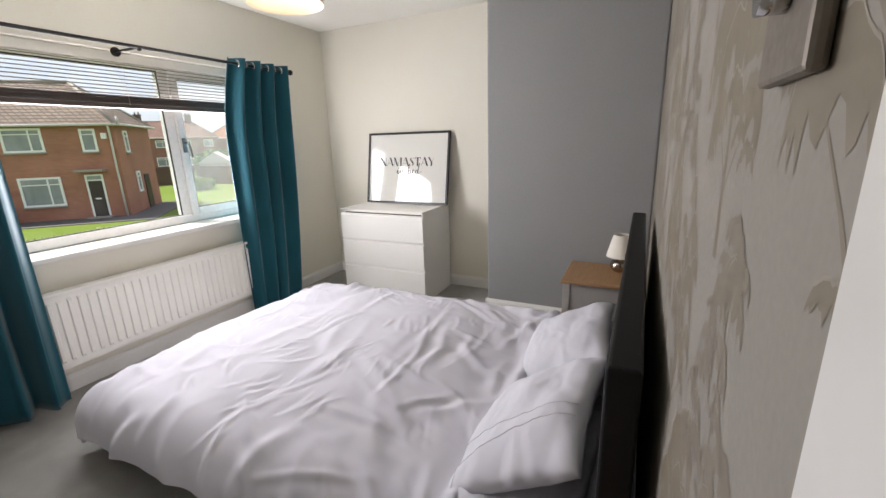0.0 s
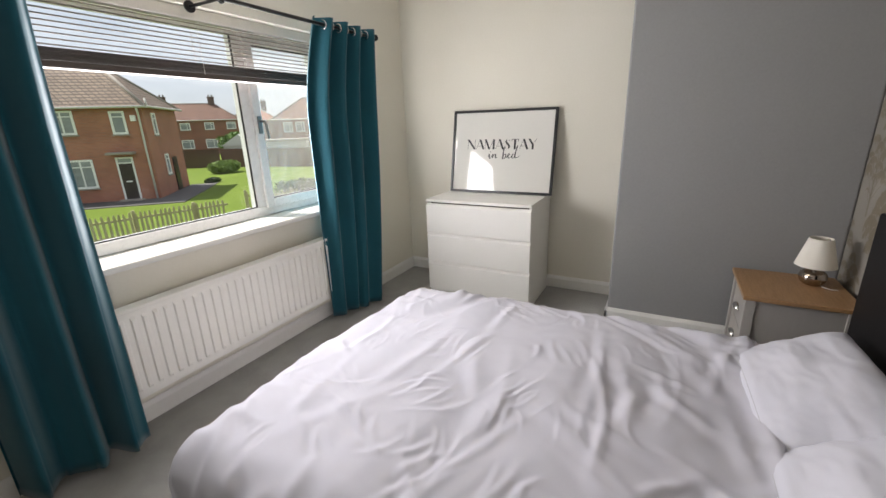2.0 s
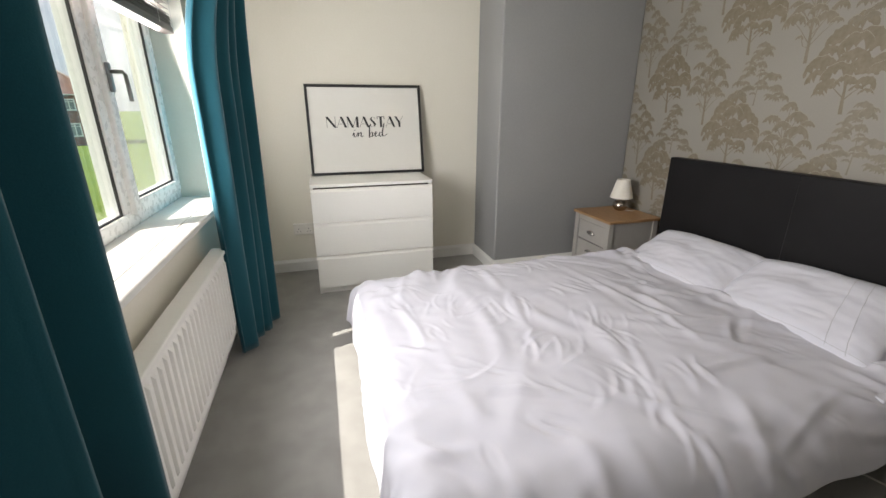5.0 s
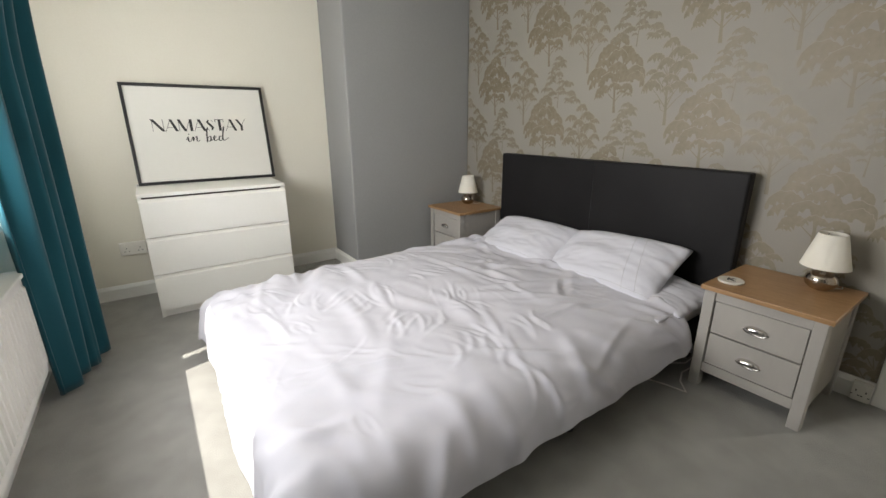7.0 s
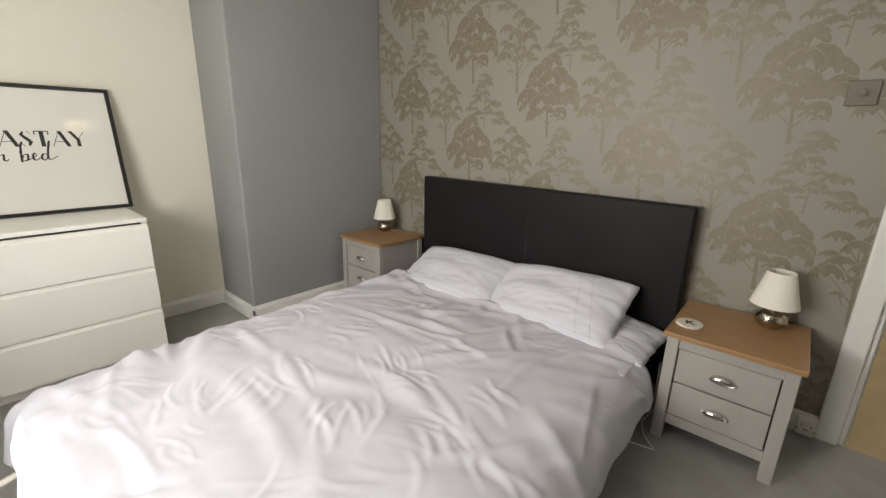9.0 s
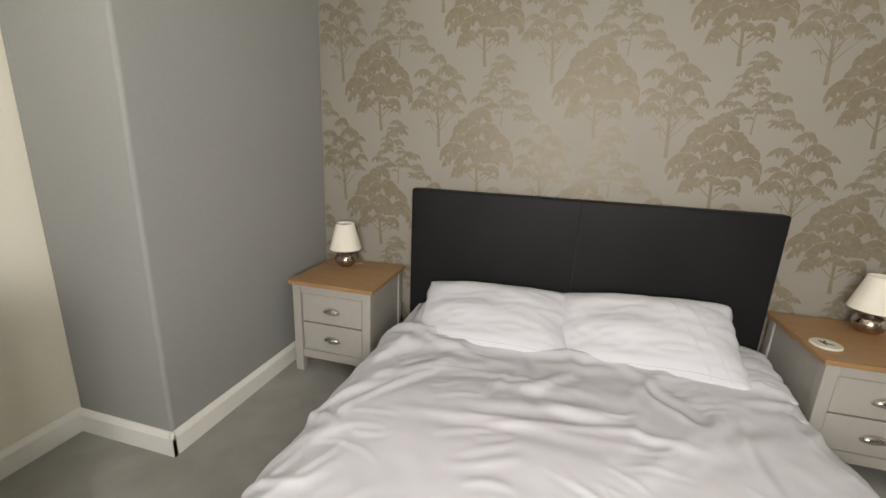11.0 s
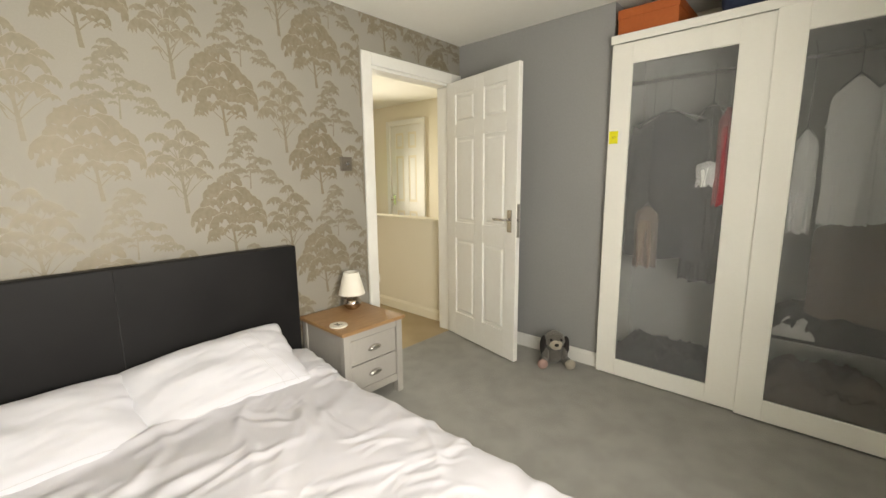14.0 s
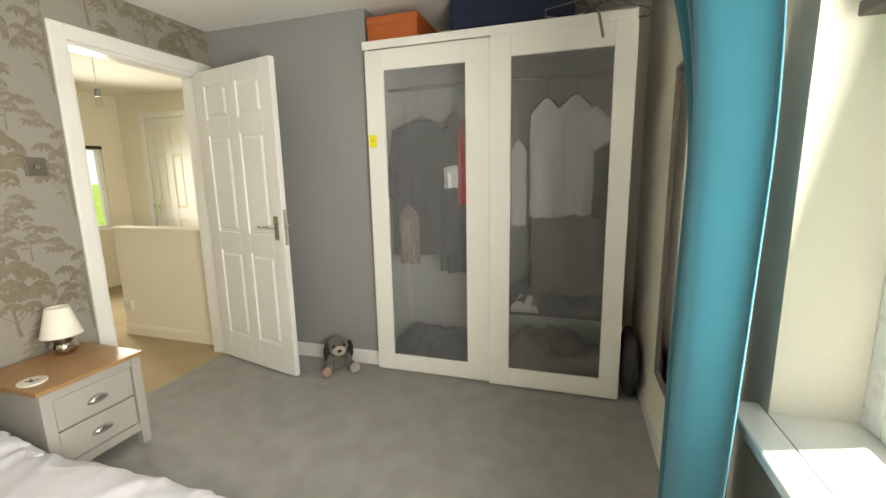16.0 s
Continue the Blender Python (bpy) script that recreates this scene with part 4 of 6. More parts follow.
duvet = thing("duvet", (0, 0, 0), "rumpled white cotton duvet hanging over the bed's sides", "duvet")
NU, NV = 300, 300
XC, HALF, RAD, TOPZ = 1.82, 0.843, 0.17, 0.341
HEAD, FOOT, RADF = -0.42, 1.80, 0.11
gu, gv = np.meshgrid(np.linspace(-1, 1, NU + 1), np.linspace(0, 1, NV + 1))
creases = crease_field(gu * (HALF + 0.122), gv * 1.995)
bm = bmesh.new()
cols = []
for j in range(NV + 1):
    v = j / NV
    row = []
    for i in range(NU + 1):
        u = i / NU
        px = (u * 2 - 1) * (HALF + 0.122 + 0.015 * noise.noise(Vector((v * 4, 3 if u > 0.5 else 9, 0))))
        py = v * 1.995
        sx, sy = max(0.0, abs(px) - (HALF - RAD)), max(0.0, py - (FOOT - RADF))
        k = (sx ** 3 + sy ** 3) ** (1 / 3)
        r = (RAD * sx + RADF * sy) / (sx + sy) if k else RAD
        over = min(k, 0.328 + 0.03 * (sx * sy > 0) + 0.016 * noise.noise(Vector((px * 3, py * 3, 8))))
        out, drop = overhang(over, r)
        flat = math.hypot(sx, sy) or 1.0
        nx, ny = math.copysign(sx / (k or 1.0), px), -sy / (k or 1.0)
        x = (px if sx == 0 else math.copysign(HALF - RAD, px)) + nx * out
        y = HEAD - (py if sy == 0 else FOOT - RADF) + ny * out
        side = min(1.0, drop / 0.12)
        p = Vector((px, py, 0))
        h = float(creases[j][i]) + 0.017 * noise.noise(p * 2.1 + Vector((4, 1, 2))) + 0.010 * noise.noise(p * 4.9 + Vector((1, 7, 4))) + 0.0016 * noise.noise(p * 17)
        puff = 0.026 * max(0.0, math.sin(math.pi * min(1, max(0, (u - 0.06) / 0.88)))) * min(1.0, v * 4)
        z = TOPZ - 0.020 * v ** 2 + 0.020 * math.exp(-((v - 0.022) / 0.014) ** 2) + (1 - 0.7 * side) * (h + puff - 0.010) - drop * (1.0 if sy <= sx else 0.97)
        fold = side * (h * 1.25 + 0.004 * math.sin((px if sy > sx else py) * 23 + 3 * noise.noise(p * 2)))
        x += math.copysign(sx / flat, px) * fold
        y -= sy / flat * fold
        if v < 0.012:
            z -= 0.022 * (1 - v / 0.012)
        row.append(bm.verts.new((XC + x, y + 0.022 * noise.noise(Vector((px * 2.2, 3, 0))) * max(0.0, 1 - v * 8), z)))
    cols.append(row)
for j in range(NV):
    for i in range(NU):
        bm.faces.new((cols[j][i], cols[j][i + 1], cols[j + 1][i + 1], cols[j + 1][i])).smooth = True
hem = [tuple(cols[2][i].co + Vector((0, 0.004, 0.001))) for i in range(36, NU - 35, 6)]
cover = part("cover", bm, M_linen, duvet)
so = cover.modifiers.new("thickness", "SOLIDIFY")
so.thickness, so.offset = 0.016, -1
bm = bmesh.new()
tube(bm, hem, 0.009, 10)
part("rolled_hem", bm, M_linen, duvet)

# sheet beneath the pillows
bm = bmesh.new()
box(bm, 1.058, 2.582, -0.62, -0.108, 0.294, 0.308, 0.006)
tagged(new("fitted_sheet", to_mesh("fitted_sheet", bm, M_linen)), "white fitted sheet over the mattress head", "sheet")


def pillow(at, rz, tilt, w, d, h, seed, label, lines=True, roll=0.0):
    ob = new("pillow")
    ob.matrix_world = pose(*at, tilt, roll, rz)
    tagged(ob, label, "pillow", "pillows on the bed")
    rnd = random.Random(seed)
    ox = rnd.uniform(0, 50)
    bm = bmesh.new()
    nx, ny = 56, 40
    surf = {}

    def place(i, j, s):
        a, b = -1 + 2 * i / nx, -1 + 2 * j / ny
        body = max(0.0, (1 - abs(a) ** 3.4) * (1 - abs(b) ** 2.6)) ** 0.50
        pinch = 1 - 0.06 * (1 - abs(a) ** 2) * abs(b) ** 3 - 0.02 * abs(a * b) ** 5
        pinch_x = 1 - 0.04 * (1 - abs(b) ** 2) * abs(a) ** 3 - 0.02 * abs(a * b) ** 5
        n1 = noise.noise(Vector((a * 1.7 + ox, b * 1.7, s)))
        n2 = 1 - abs(noise.noise(Vector((a * 2 + 3 * b + ox, b * 4 - a * 2, s + 4))))
        ear = 0.5 * (1 - abs(noise.noise(Vector((a * 9 - b * 6 + ox, b * 5 + a * 5, s + 8))))) ** 5 * min(1.0, 2.2 * max(0.0, abs(a) - 0.45))
        z = s * h * body * (1 + 0.20 * n1) + (0.005 * n2 ** 4 + 0.008 * n1 + 0.010 * ear) * (body if s > 0 else 0)
        edge = 0.012 * noise.noise(Vector((a * 4 + ox, b * 4, 9))) * (1 - body)
        return (a * w / 2 * pinch_x + edge, b * d / 2 * pinch, z + edge - 0.025 * a * a)

    for s in (1, -0.75):
        g = []
        for j in range(ny + 1):
            g.append([bm.verts.new(place(i, j, s)) for i in range(nx + 1)])
        for j in range(ny):
            for i in range(nx):
                bm.faces.new((g[j][i], g[j][i + 1], g[j + 1][i + 1], g[j + 1][i])).smooth = True
    bmesh.ops.remove_doubles(bm, verts=bm.verts, dist=0.0006)
    part("case", bm, M_pillow, ob)
    if lines:
        for f0, f1 in ((0.62, 0.80), (0.70, 0.90))[:2 if seed == 4 else 0]:
            bm = bmesh.new()
            pts = []
            for j in range(2, ny - 1):
                i = nx * (f0 + (f1 - f0) * (1 - j / ny))
                p = place(i, j, 1)
                pts.append((p[0], p[1], p[2] + 0.0005))
            tube(bm, pts, 0.0009, 6)
            part("piping", bm, M_piping, ob, "thin grey stripe")
        bm = bmesh.new()
        pts = []
        for i in range(1, nx):
            p = place(i, 3, 1)
            pts.append((p[0], p[1], p[2] + 0.0005))
        tube(bm, pts, 0.0010, 6)
        part("piping", bm, M_piping, ob, "thin grey stripe")
    return ob


pillow((1.450, -0.300, 0.334), 2, 3, 0.74, 0.365, 0.042, 1, "flat white pillow beneath another", False)
pillow((2.262, -0.305, 0.334), -3, 3, 0.74, 0.365, 0.042, 2, "flat white pillow beneath another", False)
pillow((1.480, -0.325, 0.385), 2, 26, 0.70, 0.42, 0.066, 3, "plump white pillow with thin grey stripes leaning on the headboard", roll=-1)
pillow((2.115, -0.325, 0.405), -2, 30, 0.72, 0.43, 0.070, 4, "plump white pillow with thin grey stripes leaning on the headboard", roll=-4)


# ---- bedside cabinets and lamps ----
def bedside(at, w, d, h, label):
    """A two-drawer cabinet; its origin is at the middle of its back edge, and it faces -y."""
    ob = thing("bedside_cabinet", at, label, "bedside cabinet", "bedside cabinets")
    p = 0.042
    for sx in (-1, 1):
        for y0, y1 in ((-d + 0.012, -d + 0.012 + p), (-0.012 - p, -0.012)):
            bm = bmesh.new()
            x = sx * (w / 2 - 0.014)
            box(bm, min(x, x - sx * p), max(x, x - sx * p), y0, y1, 0, h - 0.020, 0.002, 1)
            part("leg", bm, M_ns, ob)
        bm = bmesh.new()
        x = sx * (w / 2 - 0.022)
        box(bm, min(x, x - sx * 0.012), max(x, x - sx * 0.012), -d + 0.012 + p, -0.012 - p, 0.075, h - 0.021)
        part("side_panel", bm, M_ns, ob)
    xi = w / 2 - 0.014 - p
    for ra0, ra1 in ((0.075, 0.118), (h - 0.062, h - 0.021)):
        bm = bmesh.new()
        box(bm, -xi, xi, -d + 0.020, -d + 0.038, ra0, ra1)
        part("rail", bm, M_ns, ob)
    bm = bmesh.new()
    box(bm, -xi, xi, -d + 0.040, -0.02, 0.08, h - 0.022)
    part("carcass", bm, M_gap_shade, ob, "carcass coloured near black as the shade round the drawers")
    z0, z1 = 0.121, h - 0.065
    hh = (z1 - z0 - 0.007) / 2
    for k in range(2):
        a = z0 + k * (hh + 0.007)
        bm = bmesh.new()
        box(bm, -xi + 0.005, xi - 0.005, -d + 0.021, -d + 0.039, a, a + hh, 0.0015, 1)
        dr = part("drawer", bm, M_ns, ob)
        bm = bmesh.new()
        n = 14
        rows = []
        for r in range(6):
            q = r / 5 * math.pi / 2
            rows.append([bm.verts.new((0.042 * math.cos(math.pi * i / n) * math.cos(q * 0.75), -d + 0.0185 - 0.020 * math.sin(q), a + hh * 0.5 - 0.004 + 0.021 * math.sin(math.pi * i / n) * (0.35 + 0.65 * math.cos(q)))) for i in range(n + 1)])
        for ra, rb2 in zip(rows, rows[1:]):
            for i in range(n):
                bm.faces.new((ra[i], ra[i + 1], rb2[i + 1], rb2[i])).smooth = True
        bm.faces.new(rows[-1])
        box(bm, -0.046, 0.046, -d + 0.0165, -d + 0.019, a + hh * 0.5 - 0.0075, a + hh * 0.5 - 0.0035)
        lathe_bottom = [(-0.043, -0.0045), (0.043, -0.0045)]
        tube(bm, [(x, -d + 0.0165, a + hh * 0.5 + z) for x, z in lathe_bottom], 0.0022, 6)
        tube(bm, [(0.044 * math.cos(-math.pi * i / 12), -d + 0.018, a + hh * 0.5 - 0.004 + 0.016 * math.sin(-math.pi * i / 12)) for i in range(13)], 0.0025, 6)
        part("cup_handle", bm, M_chrome, dr, "shell-shaped chrome cup handle")
    bm = bmesh.new()
    box(bm, -w / 2, w / 2, -d, 0.0, h - 0.020, h, 0.003, 2)
    part("top", bm, M_oak, ob, "oak-coloured top")
    return ob


NSH = 0.475
bedside((2.878, -0.028, 0), 0.436, 0.446, NSH, "grey painted two-drawer bedside cabinet beside the doorway")
bedside((0.728, -0.028, 0), 0.436, 0.432, NSH + 0.004, "grey painted two-drawer bedside cabinet beside the chimney breast")


def table_lamp(at, label):
    ob = thing("table_lamp", at, label, "table lamp", "bedside lamps")
    bm = bmesh.new()
    lathe(bm, [(0.028, 0), (0.034, 0.003), (0.050, 0.018), (0.057, 0.038), (0.052, 0.058), (0.036, 0.074), (0.018, 0.082), (0.014, 0.086)], 36)
    part("base", bm, M_silver, ob, "round mottled silver base")
    bm = bmesh.new()
    tube(bm, [(0, 0, 0.084), (0, 0, 0.115)], 0.011, 14)
    part("neck", bm, M_chrome, ob)
    bm = bmesh.new()
    lathe(bm, [(0.082, 0.098), (0.080, 0.104), (0.047, 0.232), (0.0455, 0.234), (0.0450, 0.232), (0.079, 0.101), (0.081, 0.098)], 40, cap=False)
    sh2 = part("shade", bm, M_shade, ob, "cream tapered cloth shade")
    bm = bmesh.new()
    for k in range(3):
        a = 2 * math.pi * k / 3
        tube(bm, [(0.01 * math.cos(a), 0.01 * math.sin(a), 0.125), (0.0455 * math.cos(a), 0.0455 * math.sin(a), 0.226)], 0.0015, 5)
    part("carrier", bm, M_steel, sh2)
    bm = bmesh.new()
    lathe(bm, [(0.010, 0.115), (0.014, 0.135), (0.021, 0.165), (0.018, 0.182), (0.004, 0.192)], 16)
    part("bulb", bm, M_terra, ob, "unlit white bulb")
    bm = bmesh.new()
    tube(bm, [(0.04, 0.03, 0.006), (0.06, 0.06, 0.003), (0.055, 0.085, 0.003), (0.05, 0.10, -0.01), (0.05, 0.104, -0.3)], 0.0018, 6)
    part("flex", bm, M_plastic, ob, "white flex")
    return ob


table_lamp((2.965, -0.135, NSH), "silver ball table lamp with cream shade on an oak top")
table_lamp((0.655, -0.155, NSH + 0.004), "silver ball table lamp with cream shade near the grey wall")

cs = thing("coaster", (2.722, -0.345, NSH), "round cream wooden coaster with a black letter", "coaster", rz=12)
bm = bmesh.new()
lathe(bm, [(0.046, 0), (0.049, 0.002), (0.049, 0.008), (0.047, 0.010)], 36)
part("disc", bm, M_terra, cs)
lettering("letter", "K", 0.05, pose(0, 0, 0.0106), M_ink, cs, offset=0.0015)

cb = thing("cable", (0, 0, 0), "white cable trailing on the carpet below the bed", "cable")
bm = bmesh.new()
tube(bm, [(2.62, -0.20, 0.20), (2.63, -0.24, 0.06), (2.60, -0.33, 0.006), (2.50, -0.46, 0.005), (2.46, -0.56, 0.005), (2.53, -0.62, 0.005), (2.63, -0.58, 0.005), (2.70, -0.565, 0.005), (2.715, -0.56, 0.005), (2.66, -0.50, 0.006), (2.63, -0.42, 0.006), (2.64, -0.30, 0.006)], 0.0035, 8)
part("lead", bm, M_plastic, cb)

# ---- chest of drawers with the leaning picture ----
ch = thing("chest_of_drawers", (0.03, -2.0, 0), "white three-drawer chest against the cream wall", "chest of drawers", rz=90)
CW, CD, CH = 0.80, 0.50, 0.758
# local: x along the wall, -y towards the room
for sx in (-1, 1):
    bm = bmesh.new()
    x = sx * CW / 2
    box(bm, min(x, x - sx * 0.018), max(x, x - sx * 0.018), -CD + 0.022, 0, 0, CH - 0.020, 0.001, 1)
    part("side_panel", bm, M_white_lam, ch)
bm = bmesh.new()
box(bm, -CW / 2 - 0.001, CW / 2 + 0.001, -CD + 0.001, 0, CH - 0.020, CH, 0.002, 1)
part("top", bm, M_white_lam, ch)
bm = bmesh.new()
box(bm, -CW / 2 + 0.018, CW / 2 - 0.018, -CD + 0.05, -0.002, 0.03, CH - 0.021)
part("carcass", bm, M_gap_shade, ch, "carcass coloured near black as the shade between the drawers")
bm = bmesh.new()
box(bm, -CW / 2 + 0.018, CW / 2 - 0.018, -CD + 0.035, -CD + 0.05, 0.0, 0.048)
part("plinth", bm, M_white_lam, ch)
dh = (CH - 0.028 - 0.05) / 3
for k in range(3):
    z = 0.05 + k * dh
    bm = bmesh.new()
    prof = [(-CD, z + 0.001), (-CD, z + dh - 0.022), (-CD + 0.013, z + dh - 0.007), (-CD + 0.020, z + dh - 0.004), (-CD + 0.020, z + 0.001)]
    e0 = [bm.verts.new((-CW / 2 + 0.001, y, zz)) for y, zz in prof]
    e1 = [bm.verts.new((CW / 2 - 0.001, y, zz)) for y, zz in prof]
    for i in range(5):
        bm.faces.new((e0[i], e0[(i + 1) % 5], e1[(i + 1) % 5], e1[i]))
    bm.faces.new(e0)
    bm.faces.new(e1[::-1])
    part("drawer_front", bm, M_white_lam, ch)

PW, PH = 0.822, 0.628
lean = math.degrees(math.asin((0.148 - 0.035) / PH))
pic = new("picture_frame")
pic.matrix_world = pose(0.148, -1.975, 0.760, 90 - lean, 0, 90)
tagged(pic, "black-framed typographic print leaning on the wall", "picture")
bm = bmesh.new()
fw = 0.018
for x0, x1, y0, y1 in ((-PW / 2, -PW / 2 + fw, 0, PH), (PW / 2 - fw, PW / 2, 0, PH), (-PW / 2 + fw, PW / 2 - fw, 0, fw), (-PW / 2 + fw, PW / 2 - fw, PH - fw, PH)):
    box(bm, x0, x1, y0, y1, -0.020, 0.004, 0.0015, 1)
part("frame", bm, M_black, pic)
bm = bmesh.new()
box(bm, -PW / 2 + fw, PW / 2 - fw, fw, PH - fw, -0.012, -0.006)
sheet = part("print", bm, M_print, pic, "white glazed print")


def display_letter(bm, ch, x, z, h):
    """One capital of a high-contrast display face: heavy main strokes, hairline joins. Returns its width."""
    def bar(x0, z0, x1, z1, w):
        d = math.hypot(x1 - x0, z1 - z0)
        ux, uz = (w / 2, 0) if abs(z1 - z0) > abs(x1 - x0) * 0.4 else (0, w / 2)
        q = [bm.verts.new((x + a * h, z + b * h, 0.0)) for a, b in ((x0 - ux, z0 - uz), (x0 + ux, z0 + uz), (x1 + ux, z1 + uz), (x1 - ux, z1 - uz))]
        bm.faces.new(q)
    fat, hair = 0.20, 0.035
    if ch == "N":
        bar(0.06, 0, 0.06, 1, hair); bar(0.06, 1, 0.78, 0, fat * 1.15); bar(0.78, 0, 0.78, 1, hair)
        return 0.84
    if ch == "A":
        bar(0.0, 0, 0.38, 1, hair); bar(0.38, 1, 0.76, 0, fat); bar(0.16, 0.32, 0.62, 0.32, hair)
        return 0.80
    if ch == "M":
        bar(0.04, 0, 0.06, 1, hair); bar(0.06, 1, 0.48, 0, fat); bar(0.48, 0, 0.86, 1, hair); bar(0.90, 0, 0.90, 1, fat)
        return 1.02
    if ch == "S":
        pts = [(0.52, 0.80, hair), (0.40, 0.96, 0.05), (0.22, 0.95, 0.09), (0.12, 0.76, 0.17), (0.30, 0.54, 0.24), (0.48, 0.30, 0.20), (0.40, 0.06, 0.09), (0.20, 0.03, 0.05), (0.06, 0.22, hair)]
        for (a, b, w), (c, d, w2) in zip(pts, pts[1:]):
            q = [bm.verts.new((x + p * h, z + r * h, 0.0)) for p, r in ((a - w / 2, b), (a + w / 2, b), (c + w2 / 2, d), (c - w2 / 2, d))]
            if abs(b - d) > 0.03:
                bm.faces.new(q)
        return 0.60
    if ch == "T":
        bar(0.34, 0, 0.34, 1, fat); bar(0.0, 0.975, 0.68, 0.975, 0.05); bar(0.03, 0.97, 0.03, 0.76, hair * 1.6); bar(0.65, 0.97, 0.65, 0.76, hair * 1.6)
        return 0.70
    bar(0.02, 1, 0.36, 0.45, fat); bar(0.36, 0.45, 0.70, 1, hair); bar(0.37, 0, 0.37, 0.47, fat * 0.9)
    return 0.72


CAP = 0.076
xw = 0.0
marks = []
for ch_ in "NAMASTAY":
    bm = bmesh.new()
    w_ = display_letter(bm, ch_, 0.0, 0.0, CAP) * CAP
    marks.append((bm, xw))
    xw += w_ + 0.006
for bm, x in marks:
    ob = part("letter", bm, M_ink, sheet, "black high-contrast capital letter")
    ob.matrix_local = pose((x - xw / 2) * 0.56 / xw - 0.002, PH * 0.590 - CAP / 2, -0.0054) @ Matrix.Diagonal((0.56 / xw, 1, 1, 1))


def pen_stroke(name, pts, x, z, k):
    """A brush-pen line of handwriting, smoothed through a few points."""
    bm = bmesh.new()
    out = []
    for a, b, c, d in zip([pts[0]] + pts[:-2], pts[:-1], pts[1:], pts[2:] + [pts[-1]]):
        for q in range(5):
            t = q / 5
            out.append(tuple(0.5 * (2 * b[m] + (c[m] - a[m]) * t + (2 * a[m] - 5 * b[m] + 4 * c[m] - d[m]) * t * t + (3 * b[m] - a[m] - 3 * c[m] + d[m]) * t ** 3) for m in (0, 1)))
    out.append(pts[-1])
    prev = None
    for i, (a, b) in enumerate(out):
        a2, b2 = out[min(i + 1, len(out) - 1)]
        a0, b0 = out[max(i - 1, 0)]
        dx, dz = a2 - a0, b2 - b0
        L = math.hypot(dx, dz) or 1
        w = 0.045 + 0.055 * max(0.0, -dz / L)
        cur = tuple(bm.verts.new((x + k * (a + s_ * w * dz / L), z + k * (b - s_ * w * dx / L), 0)) for s_ in (-1, 1))
        if prev:
            bm.faces.new((prev[0], prev[1], cur[1], cur[0]))
        prev = cur
    ob = part(name, bm, M_ink, sheet, "black handwritten stroke")
    ob.matrix_local = pose(0, 0, -0.0052)


SCRIPT = (
    [(0.0, 0.25), (0.25, 0.75), (0.28, 0.15), (0.5, 0.05), (0.75, 0.45)],
    [(0.75, 0.45), (0.95, 0.75), (0.92, 0.1), (1.15, 0.6), (1.45, 0.75), (1.42, 0.2), (1.62, 0.08), (1.8, 0.25)],
    [(2.75, 0.9), (3.1, 1.9), (3.15, 2.1), (2.95, 1.6), (2.8, -0.1), (3.0, 0.6), (3.35, 0.75), (3.3, 0.15), (2.95, 0.02), (3.3, 0.1), (3.75, 0.35)],
    [(3.75, 0.35), (4.1, 0.65), (3.95, 0.85), (3.75, 0.45), (3.95, 0.08), (4.4, 0.35)],
    [(5.0, 0.7), (4.65, 0.75), (4.5, 0.25), (4.8, 0.1), (5.1, 0.8), (5.45, 2.1), (5.35, 2.0), (5.05, 0.5), (5.25, 0.12), (5.9, 0.5)],
)
for pts in SCRIPT:
    pen_stroke("handwriting", list(pts), -0.105, PH * 0.452 - 0.02, 0.043)
pen_stroke("handwriting", [(0.36, 1.1), (0.42, 1.18), (0.44, 1.1)], -0.105, PH * 0.452 - 0.02, 0.043)

# ---- wardrobe ----
wd = thing("wardrobe", (4.075, -1.235, 0), "white wardrobe with two frosted-glass sliding doors", "wardrobe", rz=-90)
# local: x runs south along the front, y into the room is negative, depth is +y
WW, WD, WH = 1.505, 0.60, 2.078
for x0, x1 in ((0.0, 0.02), (WW - 0.02, WW)):
    bm = bmesh.new()
    box(bm, x0, x1, 0.045, WD, 0, WH - 0.022, 0.001, 1)
    part("side_panel", bm, M_white_lam, wd)
bm = bmesh.new()
box(bm, 0, WW, 0.002, WD, WH - 0.022, WH, 0.001, 1)
box(bm, 0.001, WW - 0.001, 0.003, 0.012, WH - 0.045, WH - 0.022)
part("top", bm, M_white_lam, wd)
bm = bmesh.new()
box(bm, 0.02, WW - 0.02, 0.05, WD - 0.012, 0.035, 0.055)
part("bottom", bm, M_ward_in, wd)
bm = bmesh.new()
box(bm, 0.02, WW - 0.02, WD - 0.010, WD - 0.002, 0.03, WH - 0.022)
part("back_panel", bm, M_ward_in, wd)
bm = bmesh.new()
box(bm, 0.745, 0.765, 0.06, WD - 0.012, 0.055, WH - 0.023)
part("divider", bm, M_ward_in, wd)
bm = bmesh.new()
tube(bm, [(0.021, 0.32, 1.86), (WW - 0.021, 0.32, 1.86)], 0.012, 12)
part("hanging_rail", bm, M_chrome, wd)
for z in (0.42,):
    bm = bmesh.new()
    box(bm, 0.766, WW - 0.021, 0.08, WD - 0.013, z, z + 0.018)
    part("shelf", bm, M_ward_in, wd)
